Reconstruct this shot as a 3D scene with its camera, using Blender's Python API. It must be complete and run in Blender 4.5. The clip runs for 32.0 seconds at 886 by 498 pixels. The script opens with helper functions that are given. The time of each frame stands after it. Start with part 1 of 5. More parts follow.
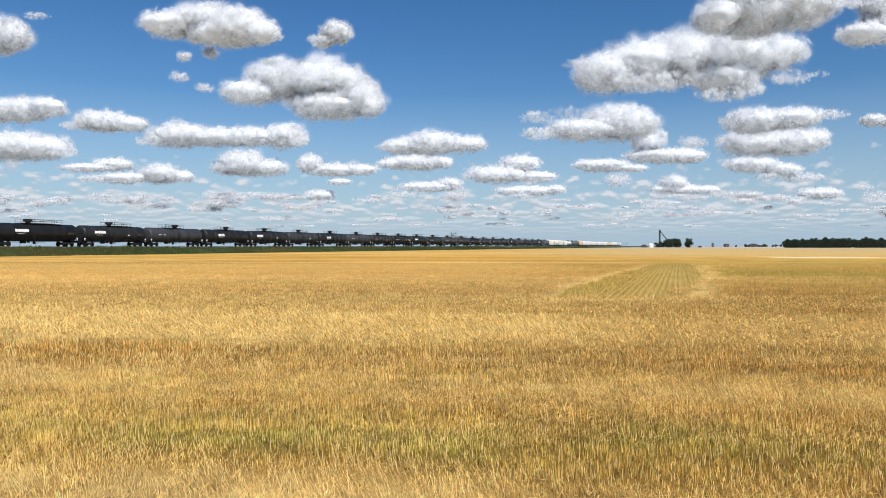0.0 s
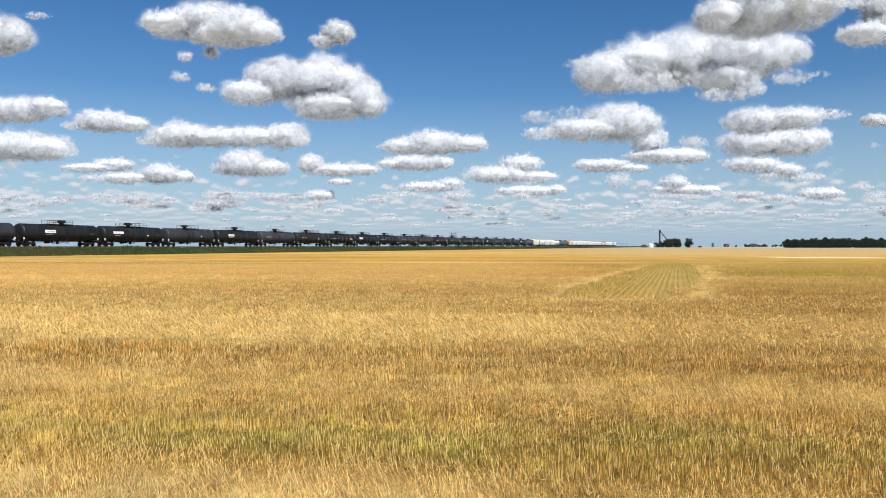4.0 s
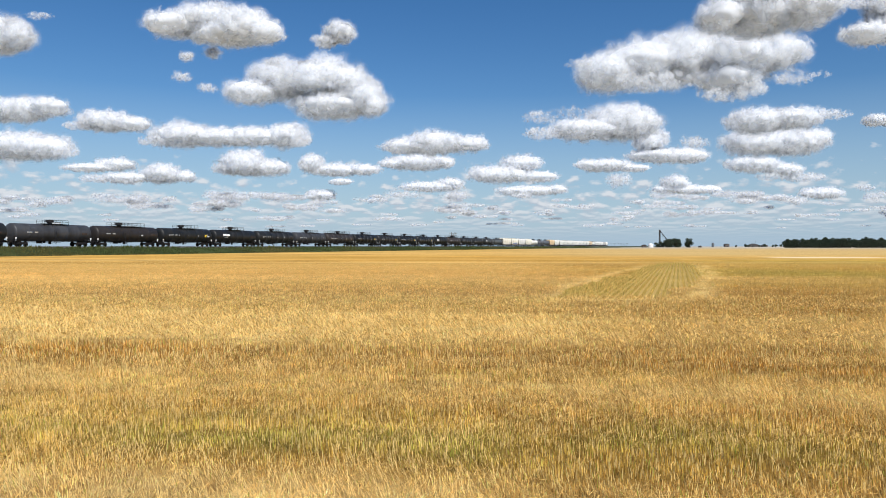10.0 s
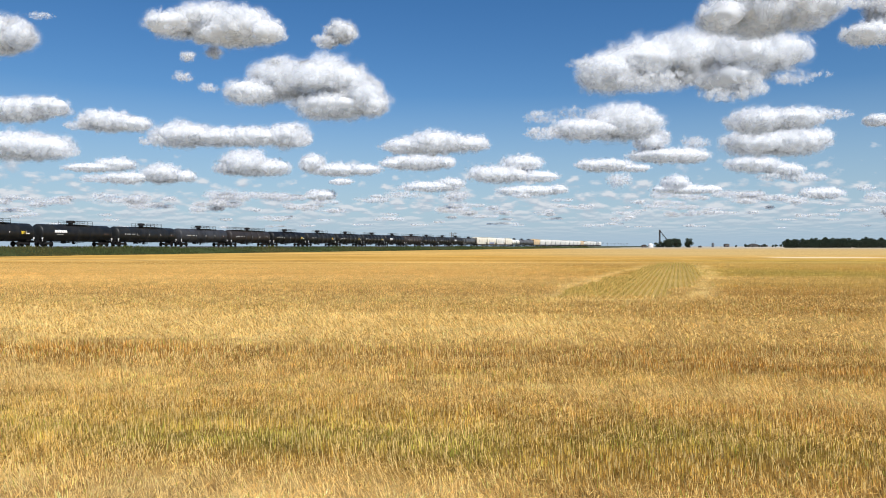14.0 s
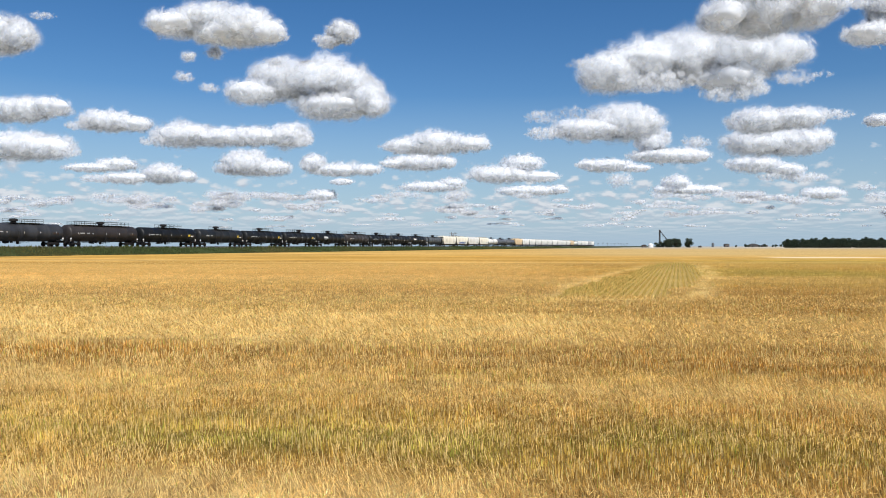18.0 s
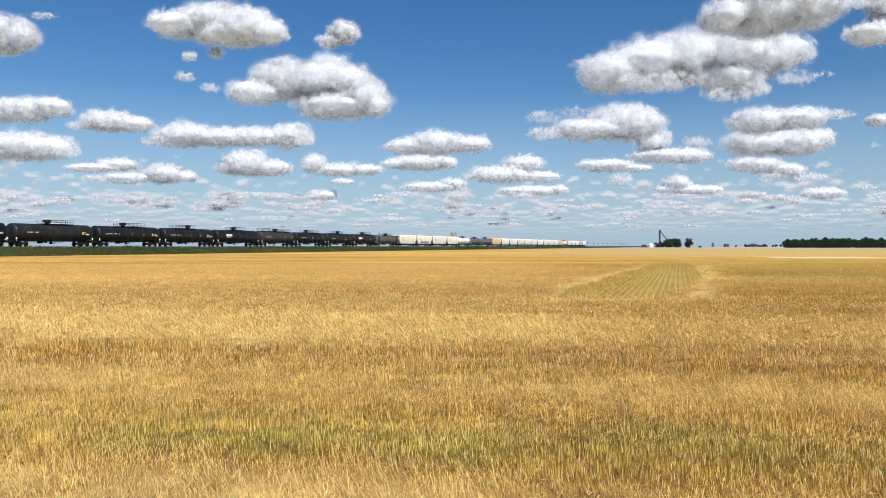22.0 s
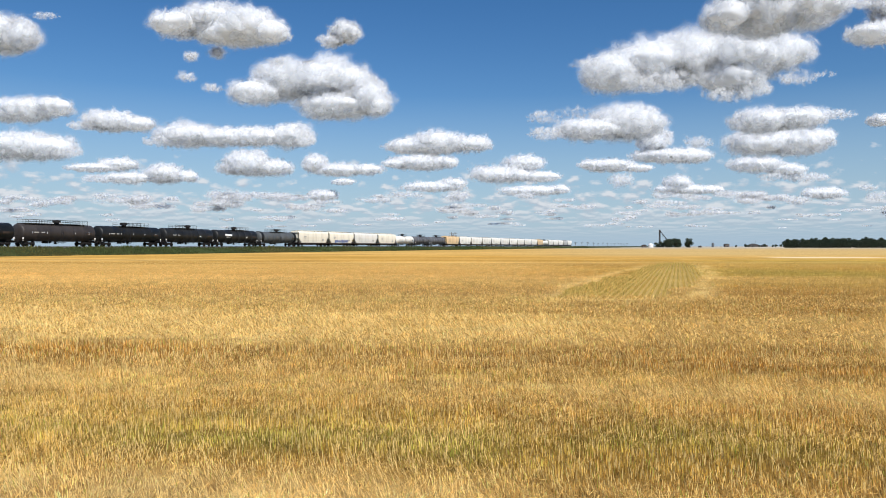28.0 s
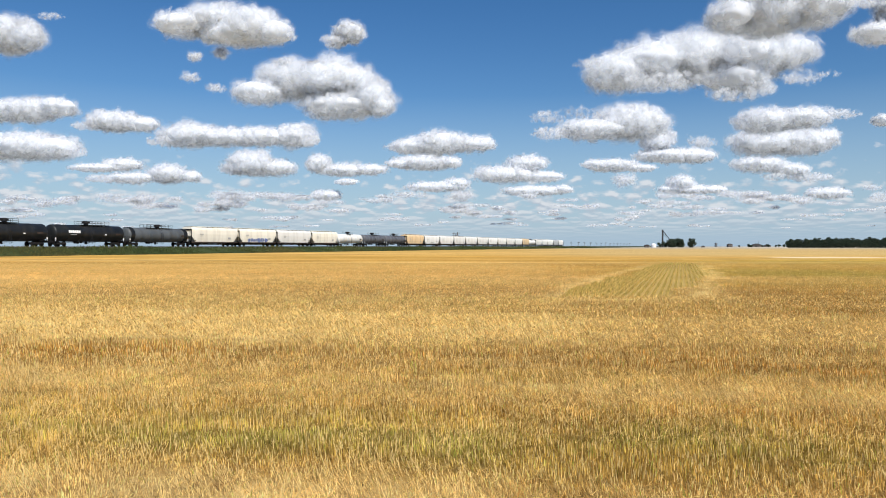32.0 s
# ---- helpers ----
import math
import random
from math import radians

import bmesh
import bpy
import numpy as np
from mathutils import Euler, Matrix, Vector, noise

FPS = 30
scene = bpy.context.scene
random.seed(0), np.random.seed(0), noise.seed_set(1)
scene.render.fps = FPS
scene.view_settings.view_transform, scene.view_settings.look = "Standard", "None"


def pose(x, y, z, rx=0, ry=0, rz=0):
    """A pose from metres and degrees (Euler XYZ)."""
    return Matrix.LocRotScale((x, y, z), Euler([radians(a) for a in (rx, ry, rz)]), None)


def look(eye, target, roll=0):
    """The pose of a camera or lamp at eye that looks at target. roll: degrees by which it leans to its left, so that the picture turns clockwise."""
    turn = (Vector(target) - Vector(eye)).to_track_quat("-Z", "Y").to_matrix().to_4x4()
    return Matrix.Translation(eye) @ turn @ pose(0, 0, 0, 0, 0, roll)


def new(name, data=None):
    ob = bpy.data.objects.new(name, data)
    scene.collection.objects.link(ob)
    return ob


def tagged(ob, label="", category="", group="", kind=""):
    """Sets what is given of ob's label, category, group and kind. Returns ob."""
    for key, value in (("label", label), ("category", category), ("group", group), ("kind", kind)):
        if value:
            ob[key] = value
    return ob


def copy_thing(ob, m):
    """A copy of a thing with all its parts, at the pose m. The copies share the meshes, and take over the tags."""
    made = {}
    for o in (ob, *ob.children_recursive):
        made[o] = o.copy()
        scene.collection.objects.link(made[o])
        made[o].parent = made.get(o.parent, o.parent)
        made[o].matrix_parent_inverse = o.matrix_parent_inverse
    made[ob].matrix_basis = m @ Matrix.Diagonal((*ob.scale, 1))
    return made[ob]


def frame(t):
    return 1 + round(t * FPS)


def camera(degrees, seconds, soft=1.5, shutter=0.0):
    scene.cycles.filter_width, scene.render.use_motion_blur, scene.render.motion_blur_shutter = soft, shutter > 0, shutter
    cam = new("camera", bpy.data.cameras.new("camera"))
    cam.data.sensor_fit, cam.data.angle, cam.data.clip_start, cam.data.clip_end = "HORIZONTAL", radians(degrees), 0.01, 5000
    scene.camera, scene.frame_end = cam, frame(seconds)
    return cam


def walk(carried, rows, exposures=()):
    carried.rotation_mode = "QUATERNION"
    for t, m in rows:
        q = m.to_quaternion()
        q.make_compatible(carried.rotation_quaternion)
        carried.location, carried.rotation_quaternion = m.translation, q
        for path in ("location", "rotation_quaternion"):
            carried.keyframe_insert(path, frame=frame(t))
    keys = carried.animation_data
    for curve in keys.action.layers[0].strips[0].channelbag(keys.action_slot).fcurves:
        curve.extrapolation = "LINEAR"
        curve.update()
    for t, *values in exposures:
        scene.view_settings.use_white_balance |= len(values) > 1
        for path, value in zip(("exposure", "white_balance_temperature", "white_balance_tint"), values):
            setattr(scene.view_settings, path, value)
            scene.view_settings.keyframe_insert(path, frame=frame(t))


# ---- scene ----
# ---- camera and its walk ----
cam = camera(62.2, 32.0, soft=0.95)
EYE = (0.0, 0.0, 1.7)


def aim(pan):
    return pose(*EYE, 90 - 0.229, 0, pan)


walk(cam, [(0.0, aim(0)), (16.0, aim(0)), (31.7, aim(0)), (31.8, aim(0)), (31.9, aim(0.046)), (32.0, aim(0.207))])

# ---- world, sun, exposure ----
SUN_ELEVATION, SUN_BEARING = 48.0, 152.0  # bearing: degrees clockwise from the way the camera looks


def build_world():
    w = bpy.data.worlds.new("prairie_sky")
    w.use_nodes = True
    scene.world = w
    nt = w.node_tree
    n, l = nt.nodes, nt.links
    n.clear()
    out = n.new("ShaderNodeOutputWorld")
    bg = n.new("ShaderNodeBackground")
    bg.inputs["Strength"].default_value = 0.085
    sky = n.new("ShaderNodeTexSky")
    sky.sky_type = "NISHITA"
    sky.sun_disc = False
    sky.sun_elevation = radians(SUN_ELEVATION)
    sky.sun_rotation = radians(SUN_BEARING)
    sky.altitude = 500.0
    sky.air_density, sky.dust_density, sky.ozone_density = 1.0, 0.15, 3.0
    rich = n.new("ShaderNodeHueSaturation")
    rich.inputs["Saturation"].default_value, rich.inputs["Hue"].default_value = 1.3, 0.504
    l.new(sky.outputs[0], rich.inputs["Color"])
    # the deck of small cumulus near the horizon: noise on a level sheet overhead
    tc = n.new("ShaderNodeTexCoord")
    sep = n.new("ShaderNodeSeparateXYZ")
    l.new(tc.outputs["Generated"], sep.inputs[0])

    def math_node(op, a, b=None, clamp=False, c=None):
        m = n.new("ShaderNodeMath")
        m.operation, m.use_clamp = op, clamp
        for i, v in enumerate((a, b, c)):
            if v is None:
                continue
            if isinstance(v, (int, float)):
                m.inputs[i].default_value = v
            else:
                l.new(v, m.inputs[i])
        return m.outputs[0]

    z = math_node("MAXIMUM", sep.outputs["Z"], 0.003)
    level = math_node("MULTIPLY", math_node("LOGARITHM", z, math.e), 8.0)

    def deck(lift):
        """Cloud density; lift: how far above the point it is taken."""
        cmb = n.new("ShaderNodeCombineXYZ")
        l.new(math_node("MULTIPLY", sep.outputs["X"], 46.0), cmb.inputs[0])
        l.new(math_node("MULTIPLY", sep.outputs["Y"], 46.0), cmb.inputs[1])
        l.new(math_node("ADD", level, lift), cmb.inputs[2])
        q = n.new("ShaderNodeTexNoise")
        q.inputs["Scale"].default_value, q.inputs["Detail"].default_value, q.inputs["Roughness"].default_value = 0.6, 6.0, 0.62
        l.new(cmb.outputs[0], q.inputs["Vector"])
        cell = n.new("ShaderNodeTexVoronoi")
        cell.inputs["Scale"].default_value = 0.9
        l.new(cmb.outputs[0], cell.inputs["Vector"])
        puff = math_node("MULTIPLY", math_node("SUBTRACT", 1.0, cell.outputs["Distance"]), 0.22)
        return math_node("MULTIPLY_ADD", q.outputs["Fac"], 0.78, c=puff)

    no, above = deck(0.0), deck(0.6)
    # how much of the sky they cover grows towards the horizon
    cover = n.new("ShaderNodeMapRange")
    cover.inputs["From Min"].default_value, cover.inputs["From Max"].default_value = 0.03, 0.18
    cover.inputs["To Min"].default_value, cover.inputs["To Max"].default_value = 0.4, 0.74
    l.new(sep.outputs["Z"], cover.inputs["Value"])
    dens = math_node("SUBTRACT", no, cover.outputs[0])
    fac = math_node("MULTIPLY", dens, 8.5, True)
    haze = n.new("ShaderNodeMapRange")
    haze.inputs["From Min"].default_value, haze.inputs["From Max"].default_value = 0.012, 0.055
    haze.inputs["To Min"].default_value, haze.inputs["To Max"].default_value = 0.06, 0.85
    l.new(sep.outputs["Z"], haze.inputs["Value"])
    fac2 = math_node("MULTIPLY", fac, haze.outputs[0])
    body = n.new("ShaderNodeMapRange")
    body.inputs["From Min"].default_value, body.inputs["From Max"].default_value = -0.08, 0.06
    l.new(math_node("SUBTRACT", above, no), body.inputs["Value"])
    tint = n.new("ShaderNodeMix")
    tint.data_type = "RGBA"
    tint.inputs["A"].default_value = (7.9, 8.15, 8.6, 1)
    tint.inputs["B"].default_value = (4.9, 5.55, 6.5, 1)
    l.new(body.outputs[0], tint.inputs["Factor"])
    mix = n.new("ShaderNodeMix")
    mix.data_type = "RGBA"
    l.new(fac2, mix.inputs["Factor"])
    # blue-grey haze in the lowest degrees
    low = n.new("ShaderNodeMapRange")
    low.inputs["From Min"].default_value, low.inputs["From Max"].default_value = 0.0, 0.2
    low.inputs["To Min"].default_value, low.inputs["To Max"].default_value = 0.95, 0.0
    l.new(sep.outputs["Z"], low.inputs["Value"])
    hazy = n.new("ShaderNodeMix")
    hazy.data_type = "RGBA"
    l.new(low.outputs[0], hazy.inputs["Factor"]), l.new(rich.outputs[0], hazy.inputs["A"])
    hazy.inputs["B"].default_value = (3.75, 5.25, 6.85, 1)
    l.new(hazy.outputs["Result"], mix.inputs["A"])
    l.new(tint.outputs["Result"], mix.inputs["B"])
    l.new(mix.outputs["Result"], bg.inputs["Color"])
    l.new(bg.outputs[0], out.inputs[0])


build_world()
sun = new("sun", bpy.data.lights.new("sun", "SUN"))
sun.data.energy, sun.data.angle, sun.data.color = 4.6, radians(0.53), (1.0, 0.965, 0.9)
_el, _az = radians(SUN_ELEVATION), radians(SUN_BEARING)
SUN_WAY = Vector((math.sin(_az) * math.cos(_el), math.cos(_az) * math.cos(_el), math.sin(_el)))
sun.matrix_basis = look(SUN_WAY * 400, (0, 0, 0))
scene.view_settings.exposure = 0.15
scene.cycles.transparent_max_bounces = 48  # the clouds are many thin veils


# ---- materials ----
def material(name, colour=(0.5, 0.5, 0.5), rough=0.6, metal=0.0, vary=0.25, size=1.0, bump=0.2, fine=14.0, per_object=0.0,
             stain=None, stain_amount=0.0, streak=False, coat=0.0):
    """Principled surface with two scales of variation and bump, optional stains and a shift from object to object."""
    m = bpy.data.materials.new(name)
    m.use_nodes = True
    nt = m.node_tree
    n, l = nt.nodes, nt.links
    p = n["Principled BSDF"]
    p.inputs["Roughness"].default_value, p.inputs["Metallic"].default_value = rough, metal
    p.inputs["Specular IOR Level"].default_value = 0.35
    p.inputs["Coat Weight"].default_value = coat
    tc = n.new("ShaderNodeTexCoord")
    mp = n.new("ShaderNodeMapping")
    mp.inputs["Scale"].default_value = (1, 1, 0.18) if streak else (1, 1, 1)
    l.new(tc.outputs["Object"], mp.inputs[0])
    a, b = n.new("ShaderNodeTexNoise"), n.new("ShaderNodeTexNoise")
    for q, s, d in ((a, size, 4.0), (b, size * fine, 3.0)):
        q.inputs["Scale"].default_value, q.inputs["Detail"].default_value = s, d
        l.new(mp.outputs[0], q.inputs["Vector"])
    add = n.new("ShaderNodeMath")
    add.operation = "MULTIPLY_ADD"
    l.new(a.outputs["Fac"], add.inputs[0])
    add.inputs[1].default_value = 0.6
    half = n.new("ShaderNodeMath")
    half.operation = "MULTIPLY"
    half.inputs[1].default_value = 0.4
    l.new(b.outputs["Fac"], half.inputs[0])
    l.new(half.outputs[0], add.inputs[2])
    ramp = n.new("ShaderNodeValToRGB")
    lo, hi = [max(0, c * (1 - vary)) for c in colour], [min(1, c * (1 + vary)) for c in colour]
    ramp.color_ramp.elements[0].color, ramp.color_ramp.elements[1].color = (*lo, 1), (*hi, 1)
    ramp.color_ramp.elements[0].position, ramp.color_ramp.elements[1].position = 0.3, 0.7
    l.new(add.outputs[0], ramp.inputs[0])
    last = ramp.outputs[0]
    if stain:
        sn = n.new("ShaderNodeTexNoise")
        sn.inputs["Scale"].default_value, sn.inputs["Detail"].default_value = size * 0.7, 6.0
        mp2 = n.new("ShaderNodeMapping")
        mp2.inputs["Location"].default_value = (7.3, 2.1, 4.4)
        mp2.inputs["Scale"].default_value = (1, 1, 0.12) if streak else (1, 1, 1)
        l.new(tc.outputs["Object"], mp2.inputs[0]), l.new(mp2.outputs[0], sn.inputs["Vector"])
        r2 = n.new("ShaderNodeMapRange")
        r2.inputs["From Min"].default_value, r2.inputs["From Max"].default_value = 0.5, 0.68
        r2.inputs["To Max"].default_value = stain_amount
        l.new(sn.outputs["Fac"], r2.inputs["Value"])
        mx = n.new("ShaderNodeMix")
        mx.data_type = "RGBA"
        l.new(r2.outputs[0], mx.inputs["Factor"]), l.new(last, mx.inputs["A"])
        mx.inputs["B"].default_value = (*stain, 1)
        last = mx.outputs["Result"]
    if per_object:
        oi = n.new("ShaderNodeObjectInfo")
        hs = n.new("ShaderNodeHueSaturation")
        mr = n.new("ShaderNodeMapRange")
        mr.inputs["To Min"].default_value, mr.inputs["To Max"].default_value = 1 - per_object, 1 + per_object
        l.new(oi.outputs["Random"], mr.inputs["Value"])
        l.new(mr.outputs[0], hs.inputs["Value"])
        l.new(last, hs.inputs["Color"])
        last = hs.outputs[0]
    l.new(last, p.inputs["Base Color"])
    if bump:
        bp = n.new("ShaderNodeBump")
        bp.inputs["Strength"].default_value, bp.inputs["Distance"].default_value = bump, 0.02
        l.new(add.outputs[0], bp.inputs["Height"])
        l.new(bp.outputs[0], p.inputs["Normal"])
    return m


def plant_material(name, translucent=0.3, rough=0.65, fine=3.0):
    """Straw and leaves: the colour lies on the mesh in the attribute "tone"; fine noise varies it."""
    m = bpy.data.materials.new(name)
    m.use_nodes = True
    nt = m.node_tree
    n, l = nt.nodes, nt.links
    n.clear()
    out = n.new("ShaderNodeOutputMaterial")
    at = n.new("ShaderNodeAttribute")
    at.attribute_name = "tone"
    tc = n.new("ShaderNodeTexCoord")
    no = n.new("ShaderNodeTexNoise")
    no.inputs["Scale"].default_value, no.inputs["Detail"].default_value = fine, 4.0
    l.new(tc.outputs["Object"], no.inputs["Vector"])
    mr = n.new("ShaderNodeMapRange")
    mr.inputs["From Min"].default_value, mr.inputs["From Max"].default_value = 0.3, 0.7
    mr.inputs["To Min"].default_value, mr.inputs["To Max"].default_value = 0.8, 1.2
    l.new(no.outputs["Fac"], mr.inputs["Value"])
    hs = n.new("ShaderNodeHueSaturation")
    l.new(mr.outputs[0], hs.inputs["Value"]), l.new(at.outputs["Color"], hs.inputs["Color"])
    d = n.new("ShaderNodeBsdfPrincipled")
    d.inputs["Roughness"].default_value = rough
    d.inputs["Specular IOR Level"].default_value = 0.12 if translucent else 0.0
    l.new(hs.outputs[0], d.inputs["Base Color"])
    if translucent:
        t = n.new("ShaderNodeBsdfTranslucent")
        l.new(hs.outputs[0], t.inputs["Color"])
        mx = n.new("ShaderNodeMixShader")
        mx.inputs[0].default_value = translucent
        l.new(d.outputs[0], mx.inputs[1]), l.new(t.outputs[0], mx.inputs[2]), l.new(mx.outputs[0], out.inputs[0])
    else:
        l.new(d.outputs[0], out.inputs[0])
    return m


def heart_material(name):
    """The dull white middle of a cloud; some light comes through it."""
    m = bpy.data.materials.new(name)
    m.use_nodes = True
    n, l = m.node_tree.nodes, m.node_tree.links
    n.remove(n["Principled BSDF"])
    d, tr, both = n.new("ShaderNodeBsdfDiffuse"), n.new("ShaderNodeBsdfTranslucent"), n.new("ShaderNodeAddShader")
    d.inputs["Color"].default_value, tr.inputs["Color"].default_value = (0.53, 0.537, 0.55, 1), (0.41, 0.413, 0.418, 1)
    l.new(d.outputs[0], both.inputs[0]), l.new(tr.outputs[0], both.inputs[1]), l.new(both.outputs[0], n["Material Output"].inputs[0])
    return m


def cloud_material(name, strength):
    """Vapour: each tuft is densest in its middle and fades out to its rim, torn by noise; light passes from tuft to tuft."""
    m = bpy.data.materials.new(name)
    m.use_nodes = True
    nt = m.node_tree
    n, l = nt.nodes, nt.links
    out = n["Material Output"]
    n.remove(n["Principled BSDF"])
    d, tr, both = n.new("ShaderNodeBsdfDiffuse"), n.new("ShaderNodeBsdfTranslucent"), n.new("ShaderNodeAddShader")
    d.inputs["Color"].default_value, tr.inputs["Color"].default_value = (0.285, 0.292, 0.306, 1), (0.6, 0.607, 0.616, 1)
    l.new(d.outputs[0], both.inputs[0]), l.new(tr.outputs[0], both.inputs[1])
    at, ln, fade = n.new("ShaderNodeAttribute"), n.new("ShaderNodeVectorMath"), n.new("ShaderNodeMapRange")
    at.attribute_name = "tone"
    ln.operation = "LENGTH"
    l.new(at.outputs["Vector"], ln.inputs[0])
    fade.interpolation_type = "SMOOTHERSTEP"
    fade.inputs["From Min"].default_value, fade.inputs["From Max"].default_value = 0.87, 0.0
    l.new(ln.outputs["Value"], fade.inputs["Value"])
    tc, no, mr = n.new("ShaderNodeTexCoord"), n.new("ShaderNodeTexNoise"), n.new("ShaderNodeMapRange")
    no.inputs["Scale"].default_value, no.inputs["Detail"].default_value, no.inputs["Roughness"].default_value = 0.045, 2.0, 0.5
    l.new(tc.outputs["Object"], no.inputs["Vector"])
    mr.inputs["From Min"].default_value, mr.inputs["From Max"].default_value = 0.36, 0.6
    mr.inputs["To Min"].default_value, mr.inputs["To Max"].default_value = 0.2 * strength, strength
    l.new(no.outputs["Fac"], mr.inputs["Value"])
    mu, t, mx = n.new("ShaderNodeMath"), n.new("ShaderNodeBsdfTransparent"), n.new("ShaderNodeMixShader")
    mu.operation = "MULTIPLY"
    l.new(fade.outputs[0], mu.inputs[0]), l.new(mr.outputs[0], mu.inputs[1])
    l.new(mu.outputs[0], mx.inputs[0]), l.new(t.outputs[0], mx.inputs[1]), l.new(both.outputs[0], mx.inputs[2])
    l.new(mx.outputs[0], out.inputs[0])
    return m


MAT = {
    "black": material("black_tank_paint", (0.011, 0.012, 0.0125), 0.46, vary=0.35, size=0.9, bump=0.05, per_object=0.35, stain=(0.035, 0.033, 0.03), stain_amount=0.35, streak=True),
    "brownblack": material("brown_black_tank_paint", (0.032, 0.0275, 0.0265), 0.5, vary=0.35, size=0.9, bump=0.05, per_object=0.3, stain=(0.04, 0.034, 0.029), stain_amount=0.35, streak=True),
    "charcoal": material("charcoal_tank_paint", (0.04, 0.042, 0.047), 0.5, vary=0.3, size=0.9, bump=0.05, per_object=0.25, stain=(0.015, 0.015, 0.016), stain_amount=0.6, streak=True),
    "grey": material("grey_tank_paint", (0.08, 0.088, 0.092), 0.5, vary=0.2, size=0.9, bump=0.05, per_object=0.15, stain=(0.05, 0.05, 0.05), stain_amount=0.4, streak=True),
    "slate": material("slate_tank_paint", (0.12, 0.125, 0.138), 0.48, vary=0.25, size=0.9, bump=0.05, per_object=0.15, stain=(0.03, 0.03, 0.035), stain_amount=0.4, streak=True),
    "cream": material("cream_hopper_paint", (0.84, 0.79, 0.66), 0.55, vary=0.08, size=0.8, bump=0.05, per_object=0.1, stain=(0.42, 0.36, 0.27), stain_amount=0.35, streak=True),
    "white": material("white_hopper_paint", (0.85, 0.83, 0.77), 0.5, vary=0.08, size=0.8, bump=0.05, per_object=0.08, stain=(0.45, 0.42, 0.36), stain_amount=0.3, streak=True),
    "tan": material("tan_hopper_paint", (0.8, 0.58, 0.33), 0.55, vary=0.12, size=0.8, bump=0.05, per_object=0.1, stain=(0.4, 0.28, 0.18), stain_amount=0.4, streak=True),
    "palegrey": material("pale_grey_hopper_paint", (0.5, 0.5, 0.5), 0.55, vary=0.12, size=0.8, bump=0.05, per_object=0.1, stain=(0.25, 0.22, 0.2), stain_amount=0.4, streak=True),
    "iron": material("dirty_cast_iron", (0.02, 0.018, 0.017), 0.75, 0.3, vary=0.4, size=3.0, bump=0.3),
    "rustiron": material("rusty_underframe_steel", (0.06, 0.042, 0.032), 0.8, 0.2, vary=0.45, size=2.0, bump=0.3),
    "rail": material("worn_rail_steel", (0.08, 0.065, 0.055), 0.45, 0.8, vary=0.3, size=2.0, bump=0.1),
    "handrail": material("black_handrail_steel", (0.02, 0.02, 0.022), 0.6, 0.2, vary=0.3, size=4.0, bump=0.1),
    "mark_white": material("white_marking", (0.82, 0.82, 0.8), 0.5, vary=0.06, size=3.0, bump=0.0),
    "mark_yellow": material("yellow_marking", (0.75, 0.55, 0.05), 0.5, vary=0.1, size=3.0, bump=0.0),
    "mark_grey": material("grey_stencil_marking", (0.42, 0.42, 0.4), 0.6, vary=0.2, size=3.0, bump=0.0),
    "mark_blue": material("blue_spray_paint", (0.14, 0.2, 0.42), 0.5, vary=0.4, size=2.0, bump=0.0),
    "ballast": material("grey_ballast", (0.13, 0.12, 0.105), 0.9, vary=0.4, size=6.0, bump=0.8),
    "pole": material("weathered_pole_wood", (0.1, 0.075, 0.055), 0.85, vary=0.35, size=2.0, bump=0.4, streak=True),
    "glassy": material("dark_insulator", (0.05, 0.05, 0.055), 0.2, vary=0.2, size=5.0, bump=0.0),
    "galv": material("galvanised_steel", (0.2, 0.21, 0.22), 0.45, 0.6, vary=0.2, size=0.8, bump=0.1),
    "binwhite": material("white_bin_steel", (0.78, 0.78, 0.78), 0.4, vary=0.08, size=0.6, bump=0.1, streak=True),
    "barnwood": material("grey_barn_board", (0.13, 0.11, 0.1), 0.85, vary=0.3, size=0.7, bump=0.3, streak=True),
    "roofing": material("dark_roof_shingle", (0.07, 0.065, 0.065), 0.85, vary=0.3, size=1.5, bump=0.3),
    "bark": material("grey_brown_bark", (0.1, 0.075, 0.055), 0.9, vary=0.4, size=4.0, bump=0.6, streak=True),
    "straw": plant_material("ripe_straw", 0.3, 0.6, 2.0),
    "grass": plant_material("bank_grass", 0.3, 0.7, 0.8),
    "leaf": plant_material("tree_leaves", 0.25, 0.6, 0.5),
    "soil": plant_material("field_soil", 0.0, 0.95, 9.0),
    "cloud": heart_material("cloud_heart"),
    "vapour": cloud_material("cloud_vapour", 0.5),
    # for thin shreds; on the far deck its low opacity imitates haze
    "far_vapour": cloud_material("thin_vapour", 0.34),
}


